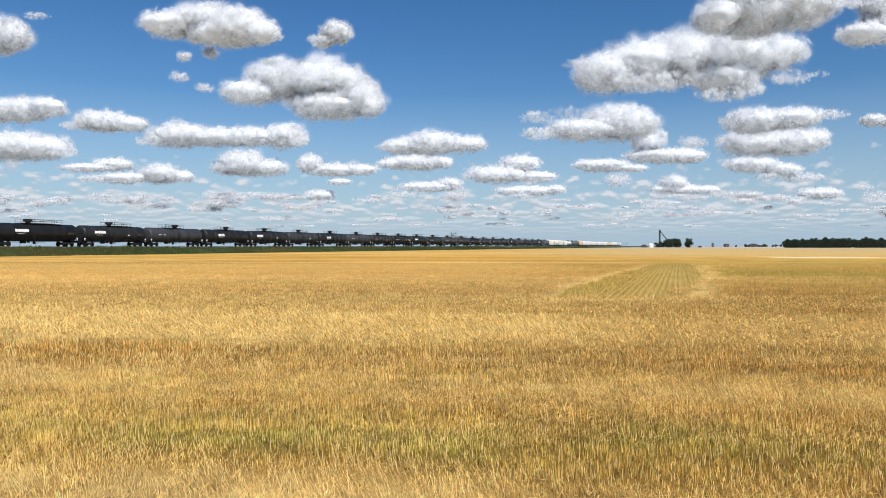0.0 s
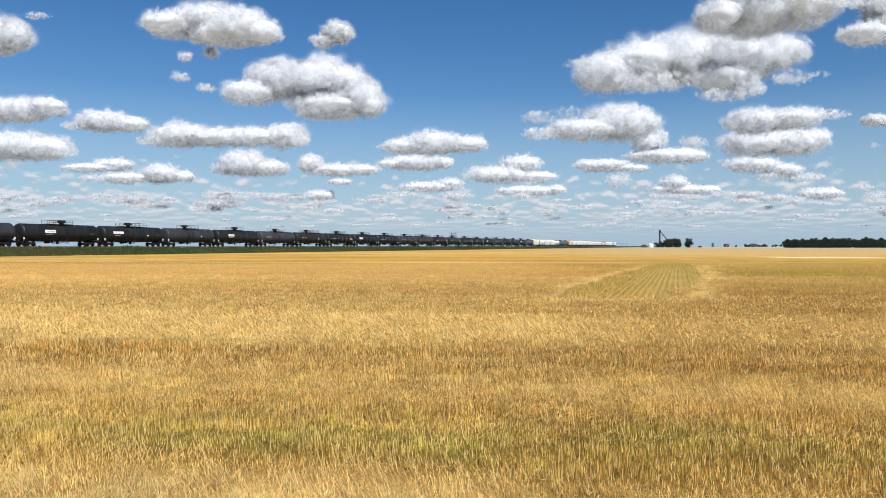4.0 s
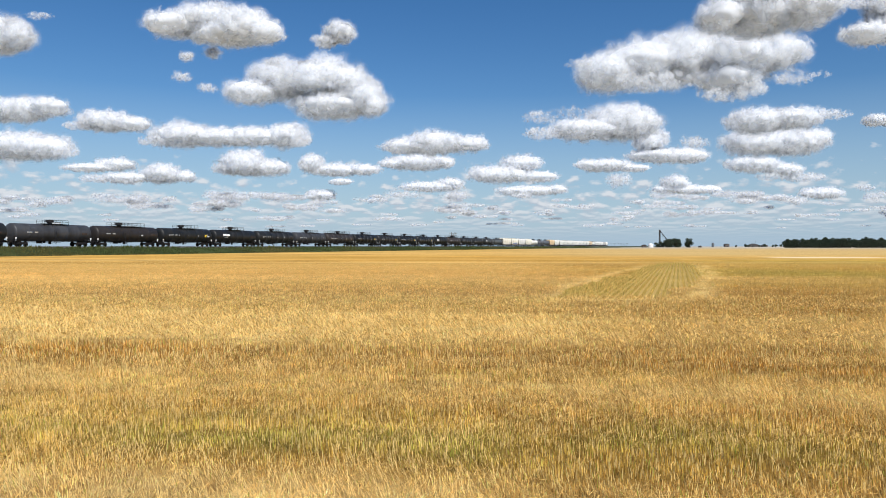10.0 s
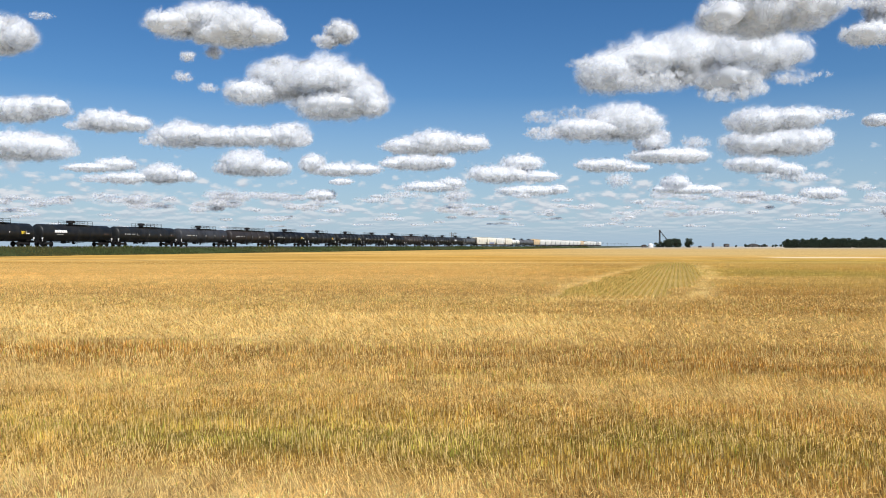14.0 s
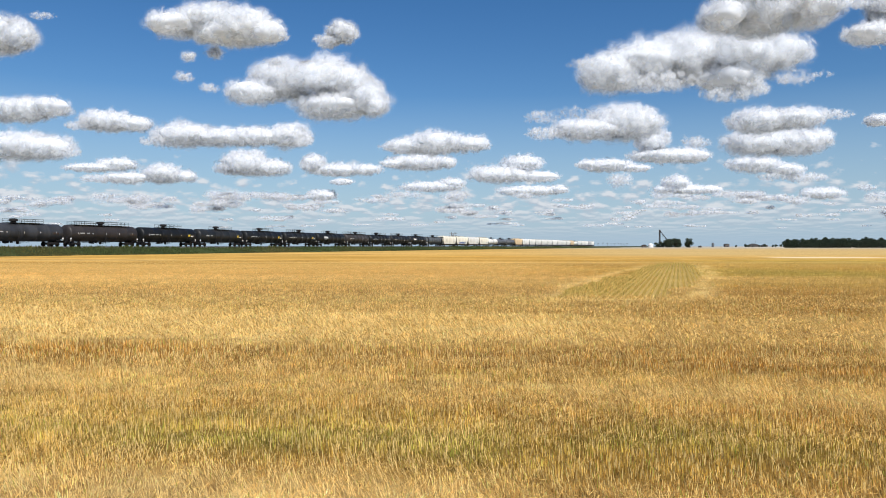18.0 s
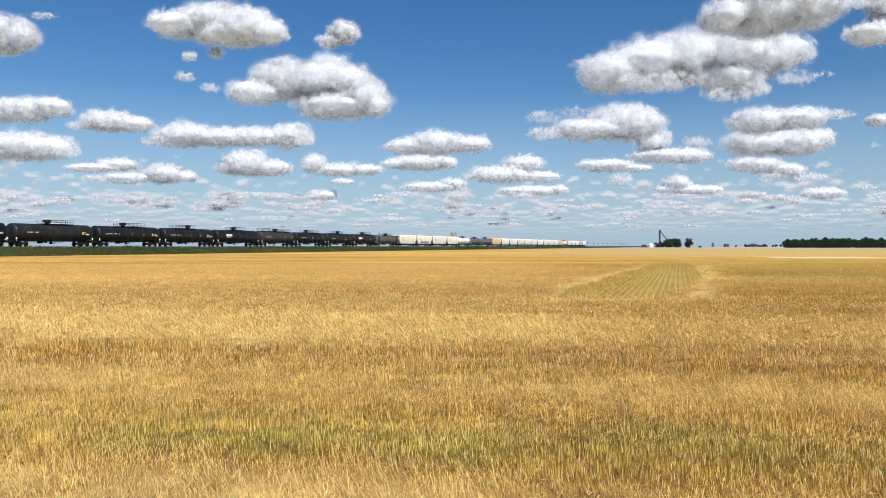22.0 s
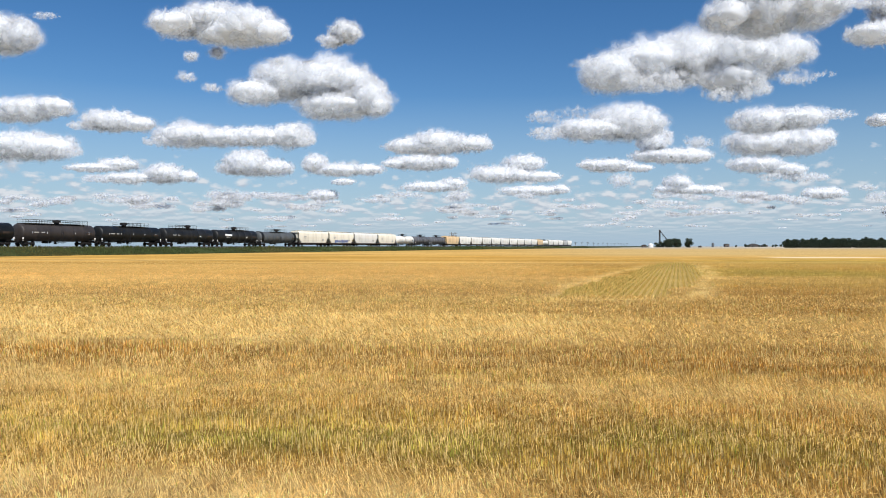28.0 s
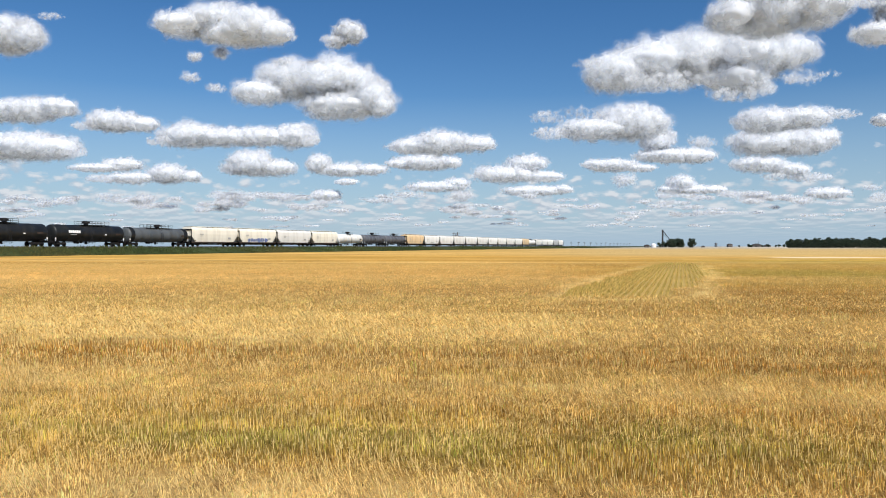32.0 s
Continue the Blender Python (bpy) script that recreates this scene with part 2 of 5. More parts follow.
# ---- small mesh kit ----
class Shape:
    """Gathers points and faces of one part."""

    def __init__(self):
        self.v, self.f = [], []

    def add(self, pts, faces):
        o = len(self.v)
        self.v += [tuple(p) for p in pts]
        self.f += [tuple(i + o for i in q) for q in faces]
        return self

    def box(self, c, s, cham=0.0):
        """A box with its upright and level edges cut by cham."""
        hx, hy, hz = s[0] / 2, s[1] / 2, s[2] / 2
        k = min(cham, hx * 0.6, hy * 0.6, hz * 0.6)
        if k <= 0:
            p = [(c[0] + a * hx, c[1] + b * hy, c[2] + d * hz) for d in (-1, 1) for a, b in ((-1, -1), (1, -1), (1, 1), (-1, 1))]
            return self.add(p, [(3, 2, 1, 0), (4, 5, 6, 7)] + [(i, (i + 1) % 4, (i + 1) % 4 + 4, i + 4) for i in range(4)])
        ring = lambda x, y: [(-x + k, -y), (x - k, -y), (x, -y + k), (x, y - k), (x - k, y), (-x + k, y), (-x, y - k), (-x, -y + k)]
        p = []
        for z, i in ((-hz, k), (-hz + k, 0), (hz - k, 0), (hz, k)):
            p += [(c[0] + a, c[1] + b, c[2] + z) for a, b in ring(hx - i, hy - i)]
        fs = [tuple(range(7, -1, -1)), tuple(range(24, 32))]
        for r in range(3):
            fs += [(r * 8 + i, r * 8 + (i + 1) % 8, r * 8 + 8 + (i + 1) % 8, r * 8 + 8 + i) for i in range(8)]
        return self.add(p, fs)

    def tube(self, a, b, r, n=6, r2=None):
        a, b = Vector(a), Vector(b)
        q = (b - a).to_track_quat("Z", "Y")
        r2 = r if r2 is None else r2
        p = []
        for e, rr in ((a, r), (b, r2)):
            p += [e + q @ Vector((rr * math.cos(6.2832 * i / n), rr * math.sin(6.2832 * i / n), 0)) for i in range(n)]
        return self.add(p, [tuple(range(n - 1, -1, -1)), tuple(range(n, 2 * n))] + [(i, (i + 1) % n, (i + 1) % n + n, i + n) for i in range(n)])

    def lathe(self, prof, n=24, axis="x", c=(0, 0, 0)):
        """Turns (along, radius) pairs round an axis through c."""
        p = []
        for u, r in prof:
            for i in range(n):
                a, b = r * math.cos(6.2832 * i / n), r * math.sin(6.2832 * i / n)
                q = {"x": (u, a, b), "y": (a, -u, b), "z": (a, b, u)}[axis]
                p.append((c[0] + q[0], c[1] + q[1], c[2] + q[2]))
        fs = [(k * n + i, k * n + (i + 1) % n, k * n + n + (i + 1) % n, k * n + n + i) for k in range(len(prof) - 1) for i in range(n)]
        m = len(prof) - 1
        fs += [tuple(range(n - 1, -1, -1)), tuple(range(m * n, m * n + n))]
        return self.add(p, fs)

    def mesh(self, name, mat, smooth=False):
        me = bpy.data.meshes.new(name)
        me.from_pydata(self.v, [], self.f)
        me.materials.append(mat)
        bm = bmesh.new()
        bm.from_mesh(me)
        bmesh.ops.recalc_face_normals(bm, faces=bm.faces)
        bm.to_mesh(me)
        bm.free()
        if smooth:
            me.polygons.foreach_set("use_smooth", [True] * len(me.polygons))
            me.set_sharp_from_angle(angle=radians(40))
        return me


KEPT = {}


def kept(key, make, name, mat, smooth=False):
    """One mesh for all alike parts."""
    k = (key, mat)
    if k not in KEPT:
        KEPT[k] = make().mesh(name, MAT[mat], smooth)
    return KEPT[k]


def part(name, me, parent, at=None, label=""):
    ob = new(name, me)
    ob.parent = parent
    if at is not None:
        ob.matrix_basis = at
    return tagged(ob, label)


def lattice(i, j, k, seed):
    h = (i.astype(np.int64) * 374761393 + j.astype(np.int64) * 668265263 + k.astype(np.int64) * 2147483647 + seed * 1274126177) & 0x7FFFFFFF
    h = ((h ^ (h >> 13)) * 1274126177) & 0x7FFFFFFF
    h = h ^ (h >> 16)
    return (h & 0xFFFF) / 32767.5 - 1.0


def vnoise(p, seed=0):
    """Smooth noise from -1 to 1 at the rows of p (n, 3)."""
    b = np.floor(p)
    u = p - b
    u = u * u * (3 - 2 * u)
    i, j, k = b[:, 0], b[:, 1], b[:, 2]
    r = 0
    for a in (0, 1):
        for c in (0, 1):
            for d in (0, 1):
                w = (u[:, 0] if a else 1 - u[:, 0]) * (u[:, 1] if c else 1 - u[:, 1]) * (u[:, 2] if d else 1 - u[:, 2])
                r = r + w * lattice(i + a, j + c, k + d, seed)
    return r


def fbm(p, seed=0, octaves=4, gain=0.5, billow=False):
    r, amp = 0, 1.0
    for o in range(octaves):
        q = vnoise(p * 2 ** o + 17.3 * o, seed + o)
        r, amp = r + amp * ((1 - 2 * np.abs(q)) if billow else q), amp * gain
    return r


def noise2(x, y, sx, sy, seed, octaves=3):
    return fbm(np.stack([x / sx, y / sy, np.zeros_like(x)], 1), seed, octaves)


def bulk_mesh(name, verts, faces_n, corners, tones, mat, smooth=False):
    """A mesh from arrays: faces all with faces_n corners, a colour for each point."""
    me = bpy.data.meshes.new(name)
    nf = len(corners) // faces_n
    me.vertices.add(len(verts))
    me.vertices.foreach_set("co", verts.astype(np.float32).ravel())
    me.loops.add(len(corners))
    me.loops.foreach_set("vertex_index", corners.astype(np.int32))
    me.polygons.add(nf)
    me.polygons.foreach_set("loop_start", np.arange(nf, dtype=np.int32) * faces_n)
    if tones is not None:
        at = me.attributes.new("tone", "FLOAT_COLOR", "POINT")
        at.data.foreach_set("color", np.concatenate([tones, np.ones((len(tones), 1))], 1).astype(np.float32).ravel())
    me.materials.append(mat)
    if smooth:
        me.polygons.foreach_set("use_smooth", np.ones(nf, dtype=bool))
    me.update(calc_edges=True)
    return me


def step(a, b, x):
    t = np.clip((x - a) / (b - a), 0, 1)
    return t * t * (3 - 2 * t)


# ---- plan ----
TRACK_X, TRACK_SLOPE = -123.9, 0.3723  # the track's centre: x = TRACK_X + TRACK_SLOPE * y
RUN = math.hypot(1, TRACK_SLOPE)
TRACK_TURN = math.degrees(math.atan2(1, TRACK_SLOPE))
RAIL_Z = 1.62
# length of each car over its couplers, from the head of the train
TANK_LENGTHS = (18.3, 17.84, 18.54, 18.33, 18.23, 17.59, 18.4, 18.16, 18.32, 18.26, 18.13, 18.84, 18.56, 18.8, 18.45, 18.46, 18.62, 18.37, 18.61, 17.78, 18.19, 18.0, 18.3, 19.5)
PALE_LENGTHS = (18.16, 17.24, 18.55, 16.4, 18.2, 17.7, 19.2, 18.5, 17.98, 18.43, 16.68, 18.54, 18.49, 18.26, 18.06, 18.47, 17.7, 17.53, 17.8, 18.56, 18.41, 18.48, 18.7, 17.82)


def track_point(y, off=0.0, z=0.0):
    """A point of the line beside the track; off: metres towards the field."""
    return Vector((TRACK_X + TRACK_SLOPE * y + off / RUN, y - off * TRACK_SLOPE / RUN, z))


def track_off(x, y):
    """Metres from the track's centre towards the field."""
    return (x - TRACK_X - TRACK_SLOPE * y) / RUN


# ---- field ----
BLEACHED, PALE, GOLD, OCHRE, BROWN, GREEN, SHADED_SOIL = [np.array(c) for c in
    ((0.94, 0.695, 0.29), (0.9, 0.59, 0.21), (0.76, 0.44, 0.105), (0.63, 0.325, 0.07), (0.55, 0.282, 0.06), (0.48, 0.405, 0.085), (0.13, 0.07, 0.02))]


def bump2(x, y, cx, cy, rx, ry):
    return np.exp(-((x - cx) / rx) ** 2 - ((y - cy) / ry) ** 2)


STRETCH_X, STRETCH_Y = 0.896, 0.97  # from the sketch of the field to metres
ROW_SLOPE = 0.347  # the drilled rows run along x = c + ROW_SLOPE * y


def in_rows(x, y):
    """1 inside the block of green drilled rows."""
    x, y = x / STRETCH_X, y / STRETCH_Y
    c = x - ROW_SLOPE * y
    wob = 0.9 * noise2(x, y, 2.5, 6.0, 91, 3)
    end = 0.1 + 1.3 * step(27, 45, y)
    start = -4.0 + 1.7 * step(30, 70, y)
    return step(start - 0.35, start + 0.35, c + wob) * (1 - step(end - 0.3, end + 0.3, c + wob)) * step(24.2, 25.6, y + wob) * (1 - step(66, 80, y))


def lodged_at(x, y):
    """Where the crop lies flat, bleached by the sun; x and y of the sketch."""
    yy = y + 0.09 * x + (0.35 * noise2(x, y, 5.0, 4.0, 8, 3) + 0.22 * noise2(x, y, 0.9, 0.8, 9, 3)) * (y / 10)
    w1 = noise2(x, y, 9.0, 4.0, 3, 4)
    clump = noise2(x, y, 0.5, 0.35, 10, 3)
    p = step(11.6, 14.4, yy) * (1 - step(18.3, 19.3, yy)) * (1.0 - 0.55 * step(1.5, 5, x)) * (0.95 + 0.25 * w1 + 0.35 * clump)
    p = np.maximum(p, np.exp(-((yy - 8.9) / 0.62) ** 2) * (0.75 + 0.5 * w1 + 0.5 * clump))
    p = np.maximum(p, np.exp(-((yy - 5.0) / 0.5) ** 2) * (0.85 + 0.5 * w1 + 0.5 * clump) * (1 - 0.5 * step(-0.5, 1.0, x)))
    p = np.maximum(p, (1 - step(4.4, 4.9, yy)) * step(0.15, 0.5, clump))
    c = x - ROW_SLOPE * y + 0.5 * noise2(x, y, 1.5, 3.0, 92, 2)
    edge = np.exp(-((c + 4.9 - 1.7 * step(30, 70, y)) / 0.55) ** 2) + np.exp(-((c - 0.7 - 1.3 * step(27, 45, y)) / 0.7) ** 2)
    p = np.maximum(p, edge * step(24, 26, y) * (1 - step(60, 75, y)) * (0.6 + 0.4 * clump))
    p = np.maximum(p, np.exp(-((y - 24.4) / 1.2) ** 2) * step(3.0, 4.6, x) * (1 - step(9.4, 11.0, x)))
    p = np.maximum(p, bump2(x, y, 8.8, 14.8, 2.8, 1.0) * 0.85)
    return np.clip(p, 0, 1)


def tone_at(x, y):
    """Colour of the crop over the field: lodged pale bands, ripe ochre, green undergrowth."""
    n = len(x)
    r = in_rows(x, y)
    x, y = x / STRETCH_X, y / STRETCH_Y
    t = np.repeat(GOLD[None], n, 0)

    def blend(t, col, w):
        return t + (col - t) * np.clip(w, 0, 1)[:, None]

    w1 = noise2(x, y, 9.0, 4.0, 3, 4)
    w2 = noise2(x, y, 30.0, 14.0, 5, 4)
    yy = y + 0.1 * x + (0.4 * noise2(x, y, 5.0, 5.0, 8, 3) + 0.25 * noise2(x, y, 1.0, 0.8, 14, 3)) * (y / 10)
    t = blend(t, OCHRE, 0.5 + 0.5 * w1)
    t = blend(t, PALE, 0.08 + 0.45 * w2)
    near = 1 - step(16, 26, y)
    t = blend(t, GREEN, near * np.exp(-((yy - 6.7) / 1.0) ** 2) * (0.7 + 0.25 * w1 + 0.4 * noise2(x, y, 1.0, 0.6, 37, 2)))
    t = blend(t, GREEN, near * np.exp(-((yy - 10.0) / 0.5) ** 2) * step(-1, 1.5, x) * 0.5)
    t = blend(t, BROWN, np.exp(-((yy - 11.1) / 1.6) ** 2) * (0.55 + 0.5 * w1))
    t = blend(t, OCHRE, near * step(0, 4.5, x) * 0.4)
    t = blend(t, BROWN, bump2(x, y, 12.5, 22.5, 6.5, 4.6) * 1.0)
    t = blend(t, GREEN, bump2(x, y, 24, 46, 13, 14) * 0.75)
    t = blend(t, GREEN, bump2(x, y, 46, 80, 22, 20) * 0.7)
    t = blend(t, OCHRE, bump2(x, y, -2, 31, 10, 3.5) * 0.3)
    t = blend(t, GREEN, bump2(x, y, -3, 35, 20, 3.0) * 0.35)
    t = blend(t, BROWN, bump2(x, y, -25, 39.6, 3.5, 0.8) * 0.9)
    w3 = noise2(x, y, 45.0, 5.0, 19, 3) * step(22, 40, y)
    t = blend(t, PALE, np.clip(w3, 0, 1) * 0.8)
    t = blend(t, OCHRE, np.clip(-w3, 0, 1) * 0.5)
    t = blend(t, PALE, step(18, 24, y) * (1 - step(60, 90, y)) * (1 - step(6, 14, x)) * 0.5)
    far = step(60, 130, y)
    t = blend(t, GOLD, far * 0.6)
    t = blend(t, PALE, far * (0.22 + 0.3 * noise2(x, y, 160, 40, 12, 3)))
    t = blend(t, GREEN, r * 0.6)
    t = blend(t, BLEACHED, lodged_at(x, y) * 0.9)
    t = blend(t, BLEACHED, step(50, 54, x) * (1 - step(68, 73, x)) * np.exp(-((y - 107) / 3.5) ** 2))
    return np.clip(t, 0.01, 1)


def flattened_at(x, y):
    """The trampled spot where the straw lies on the soil."""
    x, y = x / STRETCH_X, y / STRETCH_Y
    return np.clip(bump2(x, y, 8.7, 14.7, 2.9, 1.15) * 1.7, 0, 1)


def bare_at(x, y):
    """How bare the soil is."""
    x, y = x / STRETCH_X, y / STRETCH_Y
    b = (bump2(x, y, 9.4, 14.3, 1.6, 0.2) + bump2(x, y, 7.6, 15.6, 1.0, 0.24) * 1.3 + bump2(x, y, 8.2, 14.9, 1.2, 0.22) * 1.3) * (0.8 + 1.2 * noise2(x, y, 0.5, 0.3, 46, 2))
    w = noise2(x, y, 0.45, 0.4, 44, 2)
    b = b + np.exp(-((y - 5.0 + 0.05 * x) / 0.5) ** 2) * step(0.08, 0.45, w) * (1 - step(-1.0, 0.5, x)) * 0.55
    b = b + step(0.6, 0.95, noise2(x, y, 0.6, 0.35, 45, 2)) * 0.4
    return np.clip(b, 0, 1)


def ground_sheet():
    rings = np.concatenate([np.linspace(0.0, 1.9, 12), np.geomspace(2.0, 6500, 260)])
    seg = 420
    # twice as many spokes ahead of the camera as behind it
    a = np.concatenate([np.linspace(-45, 45, 300, endpoint=False), np.linspace(45, 315, 120, endpoint=False)])
    a = np.radians(90 - a)
    r, th = np.meshgrid(rings, a, indexing="ij")
    x, y = (r * np.cos(th)).ravel(), (r * np.sin(th)).ravel()
    off = track_off(x, y)
    z = 0.12 * step(80, 130, np.hypot(x, y)) * step(4, 30, off)
    z += 0.012 * noise2(x, y, 0.7, 0.7, 61, 3) * (np.hypot(x, y) < 60)
    t = tone_at(x, y)
    d = np.hypot(x, y)
    # soil between the stems, its brown darkened to include the shade there
    ground = SHADED_SOIL[None] + (t - SHADED_SOIL[None]) * np.clip(0.2 + 0.8 * step(22, 75, d) + 0.45 * lodged_at(x / STRETCH_X, y / STRETCH_Y) - 0.15 * in_rows(x, y), 0, 1)[:, None]
    # bare soil, with the shade inside the holes painted into its colour
    bare = np.clip(bare_at(x, y) * 1.2, 0, 1) * (d < 40)
    ground = ground + (np.array((0.2, 0.1, 0.03)) - ground) * (bare * 0.85)[:, None]
    rows_here = in_rows(x, y)
    ground = ground + (np.array((0.5, 0.35, 0.12)) - ground) * (rows_here * 0.85)[:, None]
    # past the stalks the colour is darkened for the crop's own shade
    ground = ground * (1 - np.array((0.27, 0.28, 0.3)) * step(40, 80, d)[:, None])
    streak = 0.2 * noise2(x, y, 30, 5, 71, 3) + 0.16 * noise2(x, y, 14, 1.6, 73, 3) + 0.1 * noise2(x, y, 3, 0.7, 74, 2)
    ground = ground * (1 + streak * step(30, 55, d) * (1 - 0.5 * step(120, 300, d)))[:, None]
    bright = step(85, 150, y) * step(0.0, 0.3, x / np.maximum(y, 1.0))
    ground = ground + (np.array((0.57, 0.4, 0.17)) - ground) * (bright * 0.75)[:, None]
    sx, sy = x / STRETCH_X, y / STRETCH_Y
    mown = step(50, 54, sx) * (1 - step(66, 71, sx)) * np.exp(-((sy - 107) / 3.5) ** 2)
    ground = ground + (np.array((0.85, 0.72, 0.48)) - ground) * mown[:, None]
    # greyed with distance so that its bounce keeps the cloud bases neutral
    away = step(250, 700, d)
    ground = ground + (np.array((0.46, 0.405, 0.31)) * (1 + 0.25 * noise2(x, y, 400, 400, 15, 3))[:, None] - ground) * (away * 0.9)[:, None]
    # mixed farmland in the far distance, paled to throw light up at the clouds
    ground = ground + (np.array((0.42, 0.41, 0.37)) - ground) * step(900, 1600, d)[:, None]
    beyond = (1 - step(-16, -8, off)) * (1 - step(700, 1200, d))
    ground = ground + (np.array((0.52, 0.45, 0.31)) - ground) * beyond[:, None]
    v = np.stack([x, y, z], 1)
    nr = len(rings)
    i, j = np.meshgrid(np.arange(nr - 1), np.arange(seg), indexing="ij")
    q = np.stack([i * seg + j, i * seg + (j + 1) % seg, (i + 1) * seg + (j + 1) % seg, (i + 1) * seg + j], -1).reshape(-1)
    q = q.reshape(-1, 4)[:, ::-1].reshape(-1)
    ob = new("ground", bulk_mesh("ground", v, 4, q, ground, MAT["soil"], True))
    return tagged(ob, "flat golden prairie field, bare brown soil shade-darkened between stems", "field", kind="structure")


def scatter(rng, d0, d1, per_m2, spread=0.66):
    """Random points in the wedge ahead of the camera between two distances; spread 0: round about, outside the wedge."""
    if not spread:
        n = int(math.pi * (d1 ** 2 - d0 ** 2) * per_m2)
        r, a = np.sqrt(rng.random(n) * (d1 ** 2 - d0 ** 2) + d0 ** 2), rng.random(n) * 2 * math.pi
        x, y = r * np.cos(a), r * np.sin(a)
        beside = (np.abs(x) > 0.66 * y) | (y < 3.2)
        return x[beside], y[beside]
    n = int(spread * (d1 ** 2 - d0 ** 2) * per_m2)
    y = np.sqrt(rng.random(n) * (d1 ** 2 - d0 ** 2) + d0 ** 2)
    x = (rng.random(n) * 2 - 1) * spread * y
    return x, y


def stalks(name, d0, d1, per_m2, width, tall, levels, seed, label, vary=1.0, spread=0.66):
    rng = np.random.default_rng(seed)
    x, y = scatter(rng, d0, d1, per_m2, spread)
    keep = track_off(x, y) > 8.0
    r = in_rows(x, y)
    c = (x / STRETCH_X - ROW_SLOPE * y / STRETCH_Y) / 0.27
    phase = np.abs(c - np.round(c))
    keep &= ~((r > 0.45) & ((phase > 0.2) | (rng.random(len(x)) < 0.86)))
    keep &= rng.random(len(x)) > bare_at(x, y) * 0.92
    keep &= rng.random(len(x)) > 0.97 * step(36, 84, y)
    x, y, r = x[keep], y[keep], r[keep]
    n = len(x)
    flat = lodged_at(x / STRETCH_X, y / STRETCH_Y)
    lodged = np.clip(0.14 + 0.8 * noise2(x, y, 1.4, 0.8, 23, 3) + 0.8 * flat, 0, 1)
    tuft = noise2(x, y, 0.35, 0.3, 27, 2)
    h = tall * (0.6 + 0.55 * rng.random(n)) * (1 + 0.4 * tuft) * (1 - 0.35 * r) * (1 - 0.2 * lodged)
    h = h * (1 - 0.75 * flattened_at(x, y)) * (1 - 0.25 * flat)
    w = width * (0.7 + 0.6 * rng.random(n))
    turn = rng.random(n) * math.pi
    fx, fy = np.cos(turn) * w / 2, np.sin(turn) * w / 2
    wind = 2.6 + 2.4 * noise2(x, y, 0.5, 0.4, 33, 2) + 0.35 * rng.standard_normal(n)
    lean = h * (0.05 + 0.75 * lodged * rng.random(n) ** 1.3 + 0.2 * rng.random(n) ** 2)
    anywhere = rng.random(n) < 0.15
    wind = np.where(anywhere, rng.random(n) * 6.28, wind)
    lx, ly = np.cos(wind) * lean, np.sin(wind) * lean * 0.7
    clump = 1 + 0.45 * noise2(x, y, 0.1, 0.12, 35, 2) * (1 - step(22, 34, y)) + 0.25 * noise2(x, y, 0.6, 0.4, 36, 2)
    tone = tone_at(x, y) * ((0.96 - vary / 2 + vary * rng.random(n) ** 1.2) * clump)[:, None]
    tone += (np.array((0.66, 0.47, 0.17)) - tone) * (0.7 * step(30, 70, y))[:, None]
    pick = rng.random(n)
    tone = np.where((pick < 0.25 * (1 - 0.85 * step(16, 36, y)))[:, None], np.array((0.95, 0.72, 0.3)), tone)
    green = (pick > 0.93) & (rng.random(n) < 0.7 * (1 - 0.8 * step(16, 36, y)))
    tone = np.where(green[:, None], GREEN * np.array((0.9, 1.1, 0.9)), tone)
    hv = np.sqrt(np.maximum(h ** 2 - lean ** 2, (0.3 * h) ** 2))
    pts = []
    for u, k in ((0, 1.0), (0.6, 0.9), (1.0, 0.3)) if levels == 2 else ((0, 1.0), (1.0, 0.45)):
        bend = u ** 1.6
        for s in (-1, 1):
            pts.append(np.stack([x + lx * bend + s * fx * k, y + ly * bend + s * fy * k, hv * u], 1))
    m = len(pts)
    v = np.stack(pts, 1).reshape(-1, 3)
    base = (np.arange(n) * m)[:, None]
    q = np.concatenate([base + np.array([[2 * i, 2 * i + 1, 2 * i + 3, 2 * i + 2]]) for i in range(m // 2 - 1)], 1).reshape(-1)
    tones = np.repeat(np.clip(tone, 0.01, 0.95), m, 0)
    ob = new(name, bulk_mesh(name, v, 4, q, tones, MAT["straw"]))
    return tagged(ob, label, "crop", kind="stuff")


